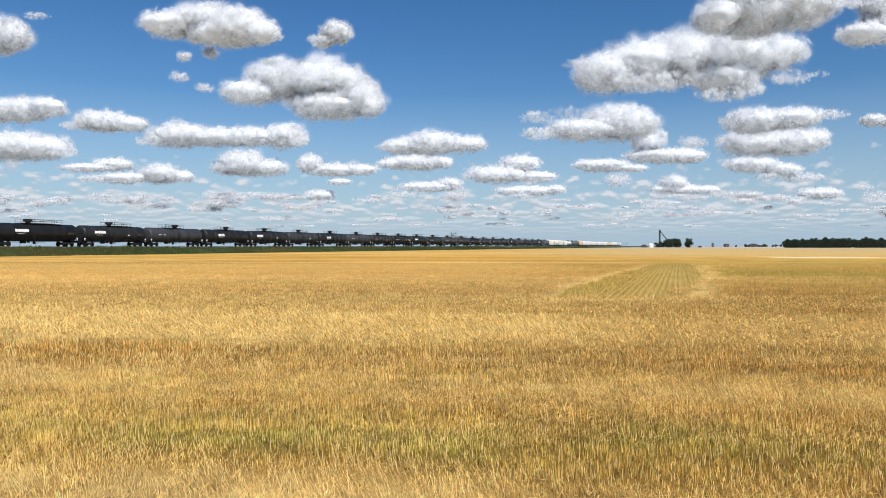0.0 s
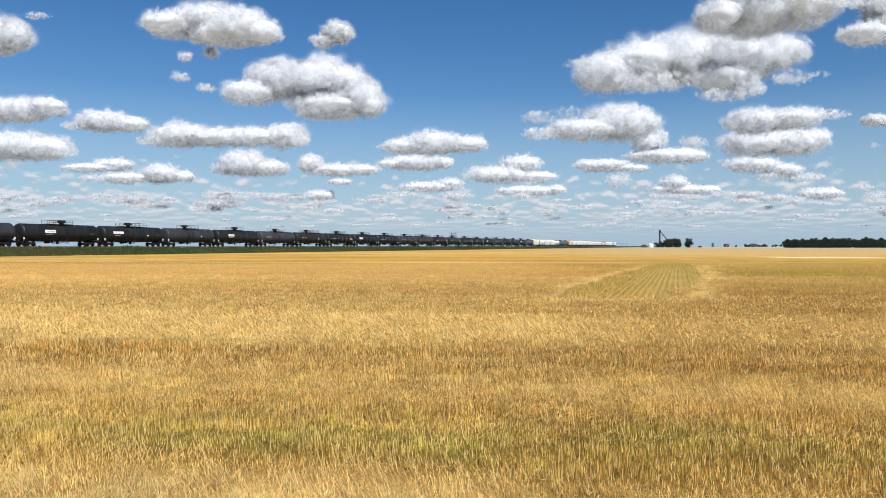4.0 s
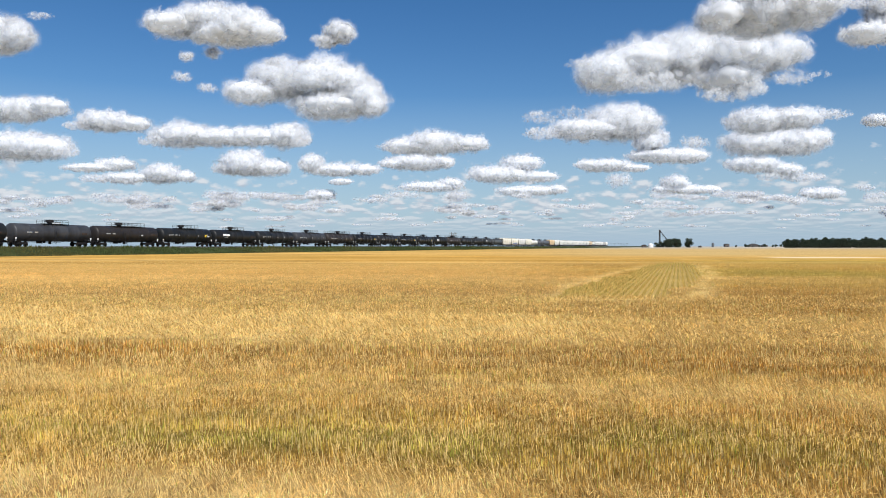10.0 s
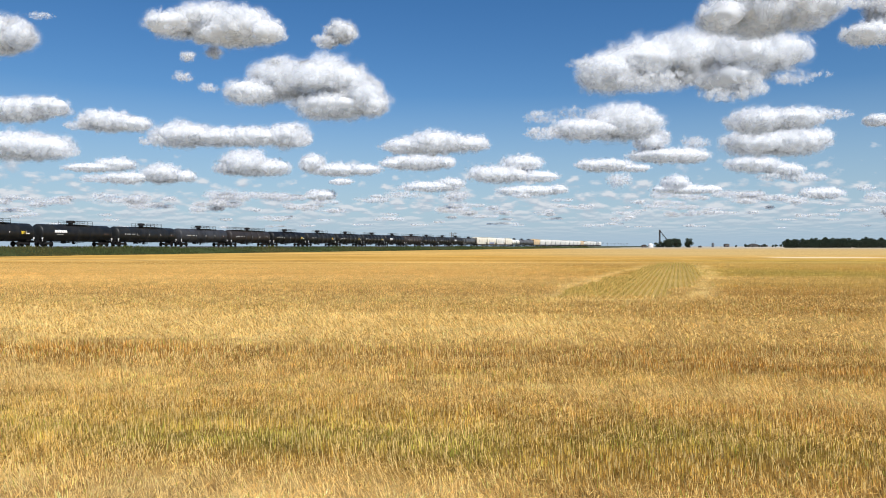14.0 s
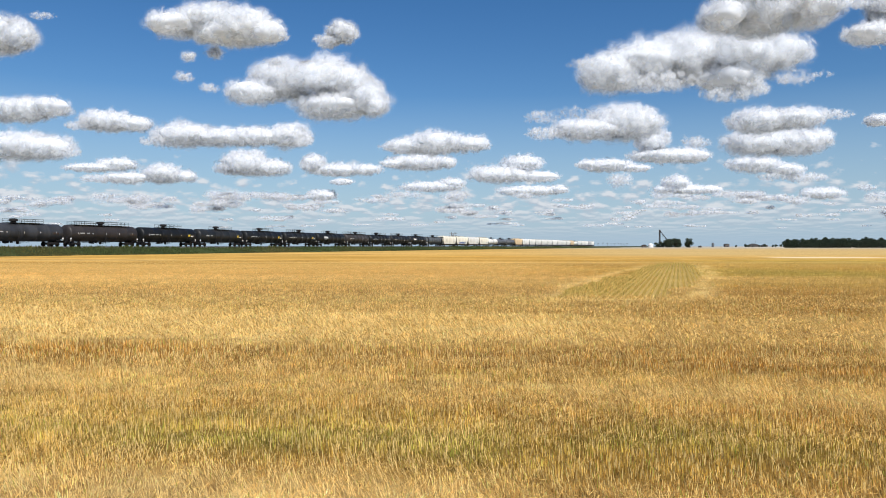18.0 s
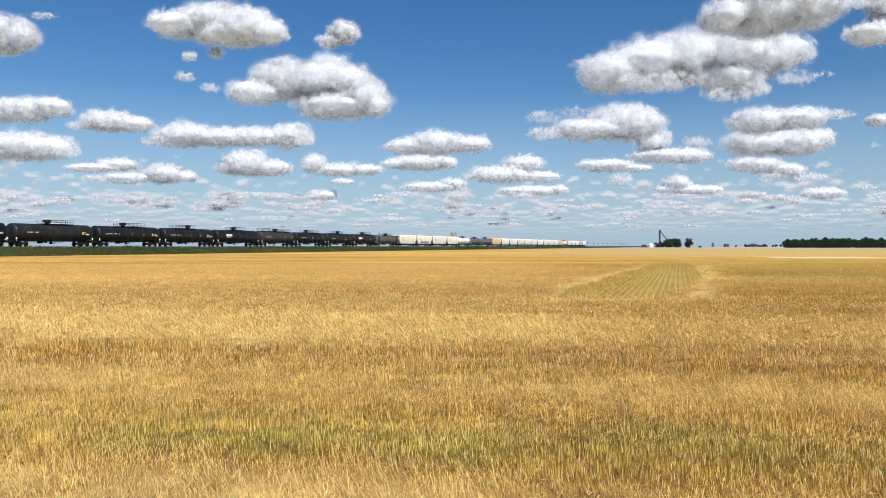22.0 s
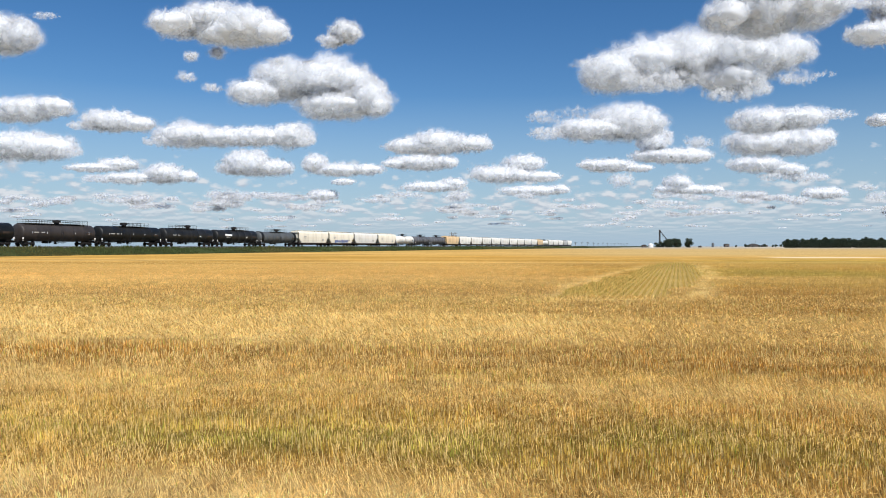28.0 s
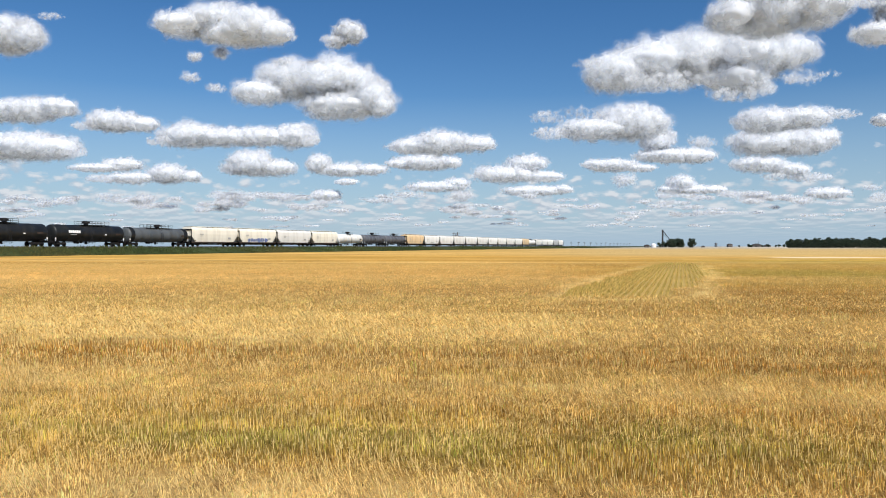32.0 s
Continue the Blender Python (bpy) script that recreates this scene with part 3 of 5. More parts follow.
def drilled_rows(seed):
    """Young green stems in straight drilled rows."""
    rng = np.random.default_rng(seed)
    k = np.repeat(np.arange(-17, 6), 4200)
    n = len(k)
    y = rng.uniform(22, 78, n) ** 1.0
    c = k * 0.27 + rng.normal(0, 0.022, n)
    x = (c + ROW_SLOPE * y / STRETCH_Y) * STRETCH_X
    keep = (in_rows(x, y) > 0.4) & (rng.random(n) < 0.9)
    x, y = x[keep], y[keep]
    n = len(x)
    h, w = rng.uniform(0.05, 0.13, n), rng.uniform(0.014, 0.032, n)
    a, lean = rng.random(n) * math.pi, rng.normal(0, 0.02, (n, 2))
    fx, fy = np.cos(a) * w / 2, np.sin(a) * w / 2
    v = np.stack([np.stack([x - fx, y - fy, np.zeros(n)], 1), np.stack([x + fx, y + fy, np.zeros(n)], 1),
                  np.stack([x + fx * 0.4 + lean[:, 0], y + fy * 0.4 + lean[:, 1], h], 1), np.stack([x - fx * 0.4 + lean[:, 0], y - fy * 0.4 + lean[:, 1], h], 1)], 1).reshape(-1, 3)
    m = 0.1 + rng.random((n, 1)) * 0.75
    t = (GREEN * 0.92 * (1 - m) + PALE * m) * rng.uniform(0.75, 1.15, (n, 1))
    ob = new("drilled_crop_rows", bulk_mesh("drilled_crop_rows", v, 4, np.arange(n * 4), np.repeat(np.clip(t, 0.01, 0.9), 4, 0), MAT["straw"]))
    tagged(ob, "straight rows of short yellow-green crop stems", "crop rows", kind="stuff")


def litter(d0, d1, per_m2, seed):
    """Loose straw lying between the stems."""
    rng = np.random.default_rng(seed)
    x, y = scatter(rng, d0, d1, per_m2)
    keep = rng.random(len(x)) < np.clip(0.45 + 0.6 * lodged_at(x / STRETCH_X, y / STRETCH_Y) + 0.7 * noise2(x, y, 1.8, 0.8, 29, 3) + flattened_at(x, y), 0.08, 1)
    x, y = x[keep], y[keep]
    n = len(x)
    a, tilt = rng.random(n) * 6.283, rng.uniform(0, 1.1, n)
    ln, w = rng.uniform(0.025, 0.075, n), rng.uniform(0.0009, 0.0019, n) * (1 + 2.6 * step(10, 14, y))
    z = rng.uniform(0.01, 0.09, n)
    # some long straws stick out at a slant, in clumps
    long = rng.random(n) < np.clip(0.05 + 0.35 * noise2(x, y, 0.5, 0.35, 47, 2) + 0.4 * lodged_at(x / STRETCH_X, y / STRETCH_Y), 0, 0.45)
    ln, w = np.where(long, rng.uniform(0.1, 0.22, n), ln), np.where(long, rng.uniform(0.0012, 0.0021, n) * (1 + 1.4 * step(8, 14, y)), w)
    tilt, z = np.where(long, rng.uniform(0.35, 1.15, n), tilt), np.where(long, 0.02, z)
    a = np.where(long, 2.9 + 0.7 * rng.standard_normal(n), a)
    flat = np.where(long, np.cos(tilt), 1.0) * ln / 2
    dx, dy, dz = np.cos(a) * flat, np.sin(a) * flat, np.abs(np.sin(tilt)) * ln / 2
    sx, sy = -np.sin(a) * w, np.cos(a) * w
    up = z + dz
    v = np.stack([np.stack([x - dx - sx, y - dy - sy, up - dz], 1), np.stack([x - dx + sx, y - dy + sy, up - dz + w], 1),
                  np.stack([x + dx + sx, y + dy + sy, up + dz + w], 1), np.stack([x + dx - sx, y + dy - sy, up + dz], 1)], 1).reshape(-1, 3)
    t = PALE[None] * rng.uniform(0.45, 1.25, n)[:, None] * np.array((1.0, 0.98, 0.9))
    t = np.where(long[:, None], np.array((0.9, 0.65, 0.26)) * rng.uniform(0.75, 1.05, n)[:, None], t)
    ob = new("straw_litter", bulk_mesh("straw_litter", v, 4, np.arange(n * 4), np.repeat(np.clip(t, 0.01, 0.92), 4, 0), MAT["straw"]))
    tagged(ob, "pale loose straw lying among the crop stems", "straw", kind="stuff")


ground_sheet()
litter(3.2, 11, 1500, 105)
litter(11, 24, 360, 106)
drilled_rows(107)
stalks("crop_stubble", 3.2, 10, 1900, 0.0054, 0.078, 2, 101, "dry golden cereal stalks leaning over brown soil")
stalks("crop_stand", 10, 24, 600, 0.0075, 0.09, 2, 102, "ripe golden cereal crop in pale lodged bands")
stalks("crop_field", 24, 84, 190, 0.0115, 0.09, 1, 103, "golden and greenish cereal crop with drilled rows", 0.22)
stalks("crop_round_about", 0.35, 16, 110, 0.01, 0.12, 1, 104, "dry golden cereal stalks at the edge of the field", spread=0.0)


# ---- railway bank ----
def bank():
    prof = [(9.5, -0.1), (7.4, 0.26), (5.2, 0.8), (3.4, 1.22), (2.6, 1.32), (-2.6, 1.32), (-4.5, 1.0), (-8.5, 0.1), (-11, -0.1)]
    ys = np.concatenate([np.arange(60, 420, 3.0), np.arange(420, 1400, 12.0)])
    v, tones = [], []
    rng = np.random.default_rng(7)
    for y in ys:
        for o, z in prof:
            p = track_point(y, o, z)
            v.append(p)
    v = np.array(v)
    v[:, 2] += 0.1 * noise2(v[:, 0], v[:, 1], 4, 4, 71, 3)
    g = np.array((0.068, 0.088, 0.03))
    t = g[None] * (1 + 0.4 * noise2(v[:, 0], v[:, 1], 9, 9, 72, 3))[:, None]
    k, nr = len(prof), len(ys)
    i, j = np.meshgrid(np.arange(nr - 1), np.arange(k - 1), indexing="ij")
    q = np.stack([i * k + j, i * k + j + 1, (i + 1) * k + j + 1, (i + 1) * k + j], -1).reshape(-1)
    ob = new("railway_bank", bulk_mesh("railway_bank", v, 4, q, np.clip(t, 0.005, 1), MAT["grass"], True))
    tagged(ob, "long low green earth bank under the railway", "embankment", kind="structure")
    # grass on the slope that faces the field
    ny = 70000
    y = 60 + (rng.random(ny) ** 1.5) * 640
    o = 2.6 + rng.random(ny) * 6.6
    zz = np.interp(-o, [-9.5, -7.4, -5.2, -3.4, -2.6], [-0.1, 0.26, 0.8, 1.22, 1.32])
    x = TRACK_X + TRACK_SLOPE * y + o / RUN
    y2 = y - o * TRACK_SLOPE / RUN
    h = (0.12 + 0.22 * rng.random(ny)) * (0.75 + 0.5 * noise2(x, y2, 8, 8, 75, 2))
    h = np.where(o < 3.4, h * 2.0, h)
    w = 0.08 + 0.12 * rng.random(ny)
    a = rng.random(ny) * math.pi
    fx, fy = np.cos(a) * w, np.sin(a) * w
    lx = 0.3 * h * rng.standard_normal(ny)
    v = np.stack([np.stack([x - fx, y2 - fy, zz - 0.1], 1), np.stack([x + fx, y2 + fy, zz - 0.1], 1), np.stack([x + lx, y2, zz + h], 1)], 1).reshape(-1, 3)
    dry = np.clip(0.1 + 0.5 * noise2(x, y2, 14, 14, 77, 3) + 0.25 * step(7.5, 9, o), 0, 0.6)[:, None]
    t = (np.array((0.074, 0.096, 0.033)) * (1 - dry) + np.array((0.17, 0.135, 0.05)) * dry) * (0.7 + 0.6 * rng.random(ny))[:, None]
    ob = new("bank_grass", bulk_mesh("bank_grass", v, 3, np.arange(ny * 3), np.repeat(t, 3, 0), MAT["grass"]))
    tagged(ob, "rough dark green grass along the railway bank", "grass", kind="stuff")


def railway():
    bed = Shape()
    y0, y1 = 60.0, 1400.0
    prof = [(2.4, 1.25), (1.7, 1.45), (-1.7, 1.45), (-2.4, 1.25)]
    ys = [y0 + (y1 - y0) * i / 120 for i in range(121)]
    pts = [track_point(y, o, z) for y in ys for o, z in prof]
    bed.add(pts, [(i * 4 + j, i * 4 + j + 1, i * 4 + j + 5, i * 4 + j + 4) for i in range(120) for j in range(3)])
    tagged(new("track_bed", bed.mesh("track_bed", MAT["ballast"])), "grey ballast bed of the railway line", "track bed", kind="structure")
    track = tagged(new("railway_track"), "straight single railway track on a ballast bed", "railway track", kind="structure")
    for off in (0.7175, -0.7175):
        s = Shape()
        for z, w, h in ((RAIL_Z - 0.02, 0.07, 0.04), (RAIL_Z - 0.1, 0.02, 0.12), (RAIL_Z - 0.165, 0.14, 0.02)):
            p = []
            for y in (y0, y1):
                for a, b in ((-1, -1), (1, -1), (1, 1), (-1, 1)):
                    p.append(track_point(y, off + a * w / 2, z + b * h / 2))
            s.add(p, [(0, 1, 2, 3), (7, 6, 5, 4), (0, 4, 5, 1), (1, 5, 6, 2), (2, 6, 7, 3), (3, 7, 4, 0)])
        part("rail", s.mesh("rail", MAT["rail"]), track)


bank()
railway()


# ---- train ----
TRUCK_X = 6.3
WHEEL_R = 0.46


def wheelset_shape():
    s = Shape()
    s.lathe([(-0.95, 0.07), (0.95, 0.07)], 8, "y", (0, 0, 0))
    for side in (-1, 1):
        c = side * 0.72
        s.lathe([(c - 0.07, 0.2), (c - 0.07, WHEEL_R), (c + 0.05, WHEEL_R), (c + 0.07, WHEEL_R + 0.025), (c + 0.085, 0.2)], 16, "y")
    return s


def side_frame_shape():
    s = Shape()
    s.box((0, 0, 0.48), (1.0, 0.14, 0.3), 0.04)
    s.box((0, 0, 0.72), (1.5, 0.16, 0.12), 0.04)
    for e in (-1, 1):
        s.box((e * 0.9, 0, 0.52), (0.34, 0.18, 0.3), 0.05)
        s.tube((e * 0.25, 0, 0.4), (e * 0.85, 0, 0.6), 0.09, 6)
        s.tube((e * 0.25, 0, 0.72), (e * 0.85, 0, 0.62), 0.08, 6)
    for k in (-0.18, 0, 0.18):
        s.tube((k, -0.04, 0.36), (k, -0.04, 0.62), 0.07, 6)
    return s


def bolster_shape():
    return Shape().box((0, 0, 0.66), (0.42, 1.9, 0.26), 0.04).lathe([(0.78, 0.25), (0.92, 0.25)], 10, "z")


WHEELSETS = {-1: [], 1: []}


def add_trucks(car, at=TRUCK_X):
    for e in (-1, 1):
        tr = part("truck", kept("bolster", bolster_shape, "truck", "iron"), car, pose(e * at, 0, 0))
        for side in (-1, 1):
            part("side_frame", kept("side_frame", side_frame_shape, "side_frame", "iron"), tr, pose(0, side * 1.0, 0))
        for k in (-1, 1):
            w = part("wheelset", kept("wheelset", wheelset_shape, "wheelset", "iron", True), tr, pose(k * 0.89, 0, WHEEL_R))
            WHEELSETS[k].append(w)


def coupler_shape():
    s = Shape()
    s.box((0, 0, 0.86), (0.9, 0.16, 0.2), 0.03)
    s.box((0.42, 0.05, 0.86), (0.3, 0.3, 0.34), 0.06)
    return s


def draft_sill_shape():
    s = Shape()
    s.box((0, 0, 0.9), (2.9, 0.5, 0.42), 0.03)
    s.box((0.95, 0, 1.02), (0.16, 2.7, 0.2), 0.02)
    s.box((1.25, 0, 0.92), (0.3, 0.9, 0.3), 0.03)
    s.box((-0.5, 0, 1.12), (1.0, 2.3, 0.16), 0.02)
    return s


def end_frame_shape():
    """Handrails and steps at the end of a tank car."""
    s = Shape()
    for side in (-1, 1):
        y = side * 1.38
        s.tube((0.95, y, 1.1), (0.95, y, 2.05), 0.022)
        s.tube((0.35, y, 1.1), (0.35, y, 2.05), 0.022)
        s.tube((0.95, y, 2.05), (0.35, y, 2.05), 0.022)
        for z in (0.45, 0.72):
            s.box((0.62, y, z), (0.42, 0.06, 0.04))
        for x in (0.42, 0.82):
            s.box((x, y, 0.75), (0.05, 0.05, 0.7))
    s.tube((1.02, -1.3, 1.95), (1.02, 1.3, 1.95), 0.022)
    return s


def shell_shape(length, radius, mid):
    def make():
        s = Shape()
        half, cap = length / 2, radius * 0.34
        prof = []
        for i in range(9):
            a = math.pi / 2 * i / 8
            prof.append((-half - cap * math.cos(a) + cap, max(0.02, radius * math.sin(a))))
        seams = [-half + cap + (length - 2 * cap) * k / 6 for k in range(1, 6)]
        for u in seams:
            prof += [(u - 0.05, radius), (u - 0.02, radius + 0.012), (u + 0.02, radius + 0.012), (u + 0.05, radius)]
        for i in range(9):
            a = math.pi / 2 * (1 - i / 8)
            prof.append((half - cap + cap * math.cos(a), max(0.02, radius * math.sin(a))))
        return s.lathe(prof, 40, "x", (0, 0, mid))
    return make


def platform_shape(x0, x1, top):
    def make():
        s = Shape()
        s.box(((x0 + x1) / 2, 0, top + 0.06), (x1 - x0, 2.0, 0.05))
        n = max(2, int((x1 - x0) / 0.9))
        for i in range(n + 1):
            x = x0 + (x1 - x0) * i / n
            for side in (-1, 1):
                s.box((x, side * 0.95, top - 0.12), (0.06, 0.06, 0.4))
        return s
    return make


def railing_shape(x0, x1, top, high=0.74):
    """A handrail on one side of the top walkway."""
    def make():
        s = Shape()
        n = max(2, int((x1 - x0) / 1.1))
        for i in range(n + 1):
            x = x0 + (x1 - x0) * i / n
            s.tube((x, 0, top + 0.05), (x, 0, top + high), 0.03)
        for z in (high, high * 0.55):
            s.tube((x0, 0, top + z), (x1, 0, top + z), 0.03)
        return s
    return make


def manway_shape(top):
    def make():
        s = Shape()
        s.lathe([(top - 0.15, 0.42), (top + 0.3, 0.42), (top + 0.34, 0.7), (top + 0.68, 0.74), (top + 0.8, 0.6), (top + 0.84, 0.2)], 16, "z")
        for k in range(8):
            a = k * 0.785
            s.tube((0.62 * math.cos(a), 0.62 * math.sin(a), top + 0.3), (0.62 * math.cos(a), 0.62 * math.sin(a), top + 0.5), 0.05)
        return s
    return make


def ladder_shape(lo, hi, y0, y1):
    def make():
        s = Shape()
        for e in (-0.22, 0.22):
            s.tube((e, y0, lo), (e, y0, hi * 0.62), 0.025)
            s.tube((e, y0, hi * 0.62), (e, y1, hi), 0.025)
        n = 9
        for i in range(n):
            z = lo + (hi - lo) * i / n
            y = y0 if z < hi * 0.62 else y0 + (y1 - y0) * (z - hi * 0.62) / (hi * 0.38)
            s.tube((-0.22, y, z), (0.22, y, z), 0.02)
        return s
    return make


def outlet_shape():
    s = Shape()
    s.lathe([(0.55, 0.16), (0.7, 0.22), (1.0, 0.22)], 10, "z")
    s.box((0, 0, 0.52), (0.5, 0.3, 0.14), 0.03)
    s.tube((0.2, -0.6, 0.62), (0.2, 0.6, 0.62), 0.04)
    s.tube((-1.6, 0.3, 0.82), (1.6, 0.3, 0.82), 0.04)
    return s


def brake_shape():
    s = Shape()
    s.lathe([(-0.5, 0.22), (0.5, 0.22)], 10, "x", (0, -0.35, 0.78))
    s.box((1.1, -0.35, 0.8), (0.4, 0.3, 0.3), 0.04)
    s.tube((-4.8, -0.25, 0.78), (4.8, -0.25, 0.78), 0.035)
    return s


def on_shell(u, up, w, h, radius, mid):
    """A thin patch that lies on the camera-ward side of a tank: centre (u along, up from the middle), w x h."""
    s = Shape()
    n = 4
    pts = []
    for k in range(n + 1):
        z = up - h / 2 + h * k / n
        for lift in (0.006, 0.03):
            y = -math.sqrt(max(0.01, (radius + lift) ** 2 - z * z))
            pts += [(u - w / 2, y, mid + z), (u + w / 2, y, mid + z)]
    fs = []
    for k in range(n):
        a, b = k * 4, k * 4 + 4
        fs += [(a + 2, a + 3, b + 3, b + 2), (a, b, b + 1, a + 1), (a, a + 2, b + 2, b), (a + 1, b + 1, b + 3, a + 3)]
    fs += [(0, 1, 3, 2), (n * 4, n * 4 + 2, n * 4 + 3, n * 4 + 1)]
    return s.add(pts, fs)


NEXT_LENGTH = [18.4]


def tank_car(label, paint, rail=(-2.6, 2.6), hatch=0.0, logo=None, marks="", length=None, radius=1.62, mid=2.52, end_paint=None):
    """A tank car, its axle line along x, its base on the rail's top."""
    length = NEXT_LENGTH[0] - 1.1 if length is None else length
    car = tagged(new("tank_car"), label, "tank car", "cars of the freight train")
    top = mid + radius
    part("tank", kept(("shell", length, radius, mid), shell_shape(length, radius, mid), "tank", paint, True), car)
    half = length / 2
    at = half - 1.9
    for e in (-1, 1):
        m = pose(e * (half - 0.55), 0, 0, 0, 0, 0 if e > 0 else 180)
        part("draft_sill", kept("sill", draft_sill_shape, "draft_sill", "iron"), car, m)
        part("coupler", kept("coupler", coupler_shape, "coupler", "iron"), car, pose(e * (half + 0.5), 0, 0, 0, 0, 0 if e > 0 else 180))
        part("end_handrail", kept("end_frame", end_frame_shape, "end_handrail", "handrail"), car, m)
        part("placard_holder", kept("placard_holder", lambda: Shape().box((0, 0, 0), (0.3, 0.03, 0.3), 0.01).box((0, 0.03, -0.28), (0.06, 0.04, 0.4)), "placard_holder", "mark_white"), car, pose(e * (half - 0.35), -1.43, 1.5), "small white placard holder")
        if end_paint:
            c = Shape().lathe([(0, radius + 0.05), (0.06, radius + 0.09), (1.0, radius + 0.09), (1.05, radius + 0.02)], 40, "x", (half - 1.7 if e > 0 else -half + 0.65, 0, mid))
            part("end_jacket", c.mesh("end_jacket", MAT[end_paint], True), car)
    add_trucks(car, at)
    part("manway", kept(("manway", top), manway_shape(top), "manway", "handrail", True), car, pose(hatch, 0, 0))
    part("walkway", kept(("walk", rail, top), platform_shape(rail[0], rail[1], top), "walkway", "handrail"), car)
    for side in (-1, 1):
        part("railing", kept(("railing", rail, top), railing_shape(rail[0], rail[1], top), "railing", "handrail"), car, pose(0, side * 0.97, 0))
        part("ladder", kept(("ladder", top, radius), ladder_shape(0.55, top + 0.1, -radius - 0.12, -0.85), "ladder", "handrail"), car, pose(hatch - 0.2, 0, 0, 0, 0, 0 if side < 0 else 180))
    part("bottom_outlet", kept("outlet", outlet_shape, "bottom_outlet", "iron"), car)
    part("brake_gear", kept("brake", brake_shape, "brake_gear", "iron"), car, pose(-2.6, 0, 0))
    if logo:
        u = -half + length * logo
        if "B" in marks:
            part("logo_panel", on_shell(u, 0.25, 2.3, 0.55, radius, mid).mesh("logo_panel", MAT["mark_white"]), car, None, "white rectangular owner panel")
            part("logo_bar", on_shell(u + 0.1, 0.25, 1.5, 0.16, radius + 0.02, mid).mesh("logo_bar", MAT["mark_grey"]), car)
        else:
            for i in range(6):
                part("logo_bar", kept(("logo", i, logo, radius, length), lambda i=i: on_shell(u - 1.15 + 0.46 * i, 0.3, 0.41, 0.52 - 0.05 * (i % 2), radius, mid), "logo_bar", "mark_white"), car, None, "bold white logo block")
        part("stencil", on_shell(u - 0.2, -0.25, 1.5, 0.1, radius, mid).mesh("stencil", MAT["mark_grey"]), car)
    if "N" in marks:  # reporting marks as plain bars
        part("stencil", on_shell(-half + 2.9, 0.05, 1.1, 0.17, radius, mid).mesh("stencil", MAT["mark_grey"]), car, None, "pale stencilled bar")
        part("stencil", on_shell(-half + 4.3, 0.05, 0.7, 0.17, radius, mid).mesh("stencil", MAT["mark_grey"]), car, None, "pale stencilled bar")
    part("stencil", on_shell(half - 2.0, -0.1, 1.2, 0.35, radius, mid).mesh("stencil", MAT["rustiron"]), car, None, "faded data stencil")
    if "R" in marks:  # short upright reflector strips along the side
        for k in range(5):
            part("reflector", kept(("refl", k, length, radius), lambda k=k: on_shell(-half + 2.0 + (length - 4) * k / 4, 0.0, 0.07, 0.32, radius, mid), "reflector", "mark_white"), car)
    if "Y" in marks:
        part("placard", on_shell(half - 2.6, -0.05, 0.75, 0.5, radius, mid).mesh("placard", MAT["mark_yellow"]), car, None, "yellow diamond-sized placard panel")
        part("stencil", on_shell(half - 1.7, -0.2, 0.8, 0.2, radius, mid).mesh("stencil", MAT["mark_white"]), car)
    if "P" in marks:
        part("placard", on_shell(half - 5.2, -0.2, 0.5, 0.22, radius, mid).mesh("placard", MAT["mark_white"]), car, None, "small white placard")
    return car


# -- covered hoppers --
HOP = 17.35
ROOF, EAVE, SILL = 4.6, 4.2, 0.98


def hopper_section(x, low):
    """Cross-section of a hopper with bowed sides; low: height of its underside."""
    pts = []
    side = [(1.38, 0.0), (1.5, 0.3), (1.55, 0.6), (1.5, 0.88), (1.38, 1.0)]
    for y, k in side:
        pts.append((x, -y, low + (EAVE - low) * k))
    for y, z in ((1.15, EAVE + 0.25), (0.7, ROOF - 0.08), (0.0, ROOF), (-0.7, ROOF - 0.08), (-1.15, EAVE + 0.25)):
        pts.append((x, -y, z))
    for y, k in reversed(side):
        pts.append((x, y, low + (EAVE - low) * k))
    return pts


def hopper_body_shape():
    s = Shape()
    h = HOP / 2
    # the end slopes run in under the roof
    secs = [(-h + 0.1, 2.5), (-h + 1.1, 1.5), (-h + 1.6, SILL)]
    secs += [(-h + 1.6 + (HOP - 3.2) * k / 9, SILL) for k in range(1, 9)]
    secs += [(h - 1.6, SILL), (h - 1.1, 1.5), (h - 0.1, 2.5)]
    pts, n = [], 15
    for x, low in secs:
        pts += hopper_section(x, low)
    fs = [(k * n + i, k * n + (i + 1) % n, (k + 1) * n + (i + 1) % n, (k + 1) * n + i) for k in range(len(secs) - 1) for i in range(n)]
    fs += [tuple(range(n - 1, -1, -1)), tuple(range((len(secs) - 1) * n, len(secs) * n))]
    return s.add(pts, fs)


def hopper_side_sill_shape():
    s = Shape().box((0, 0, SILL - 0.02), (HOP - 0.2, 0.14, 0.26), 0.03)
    return s


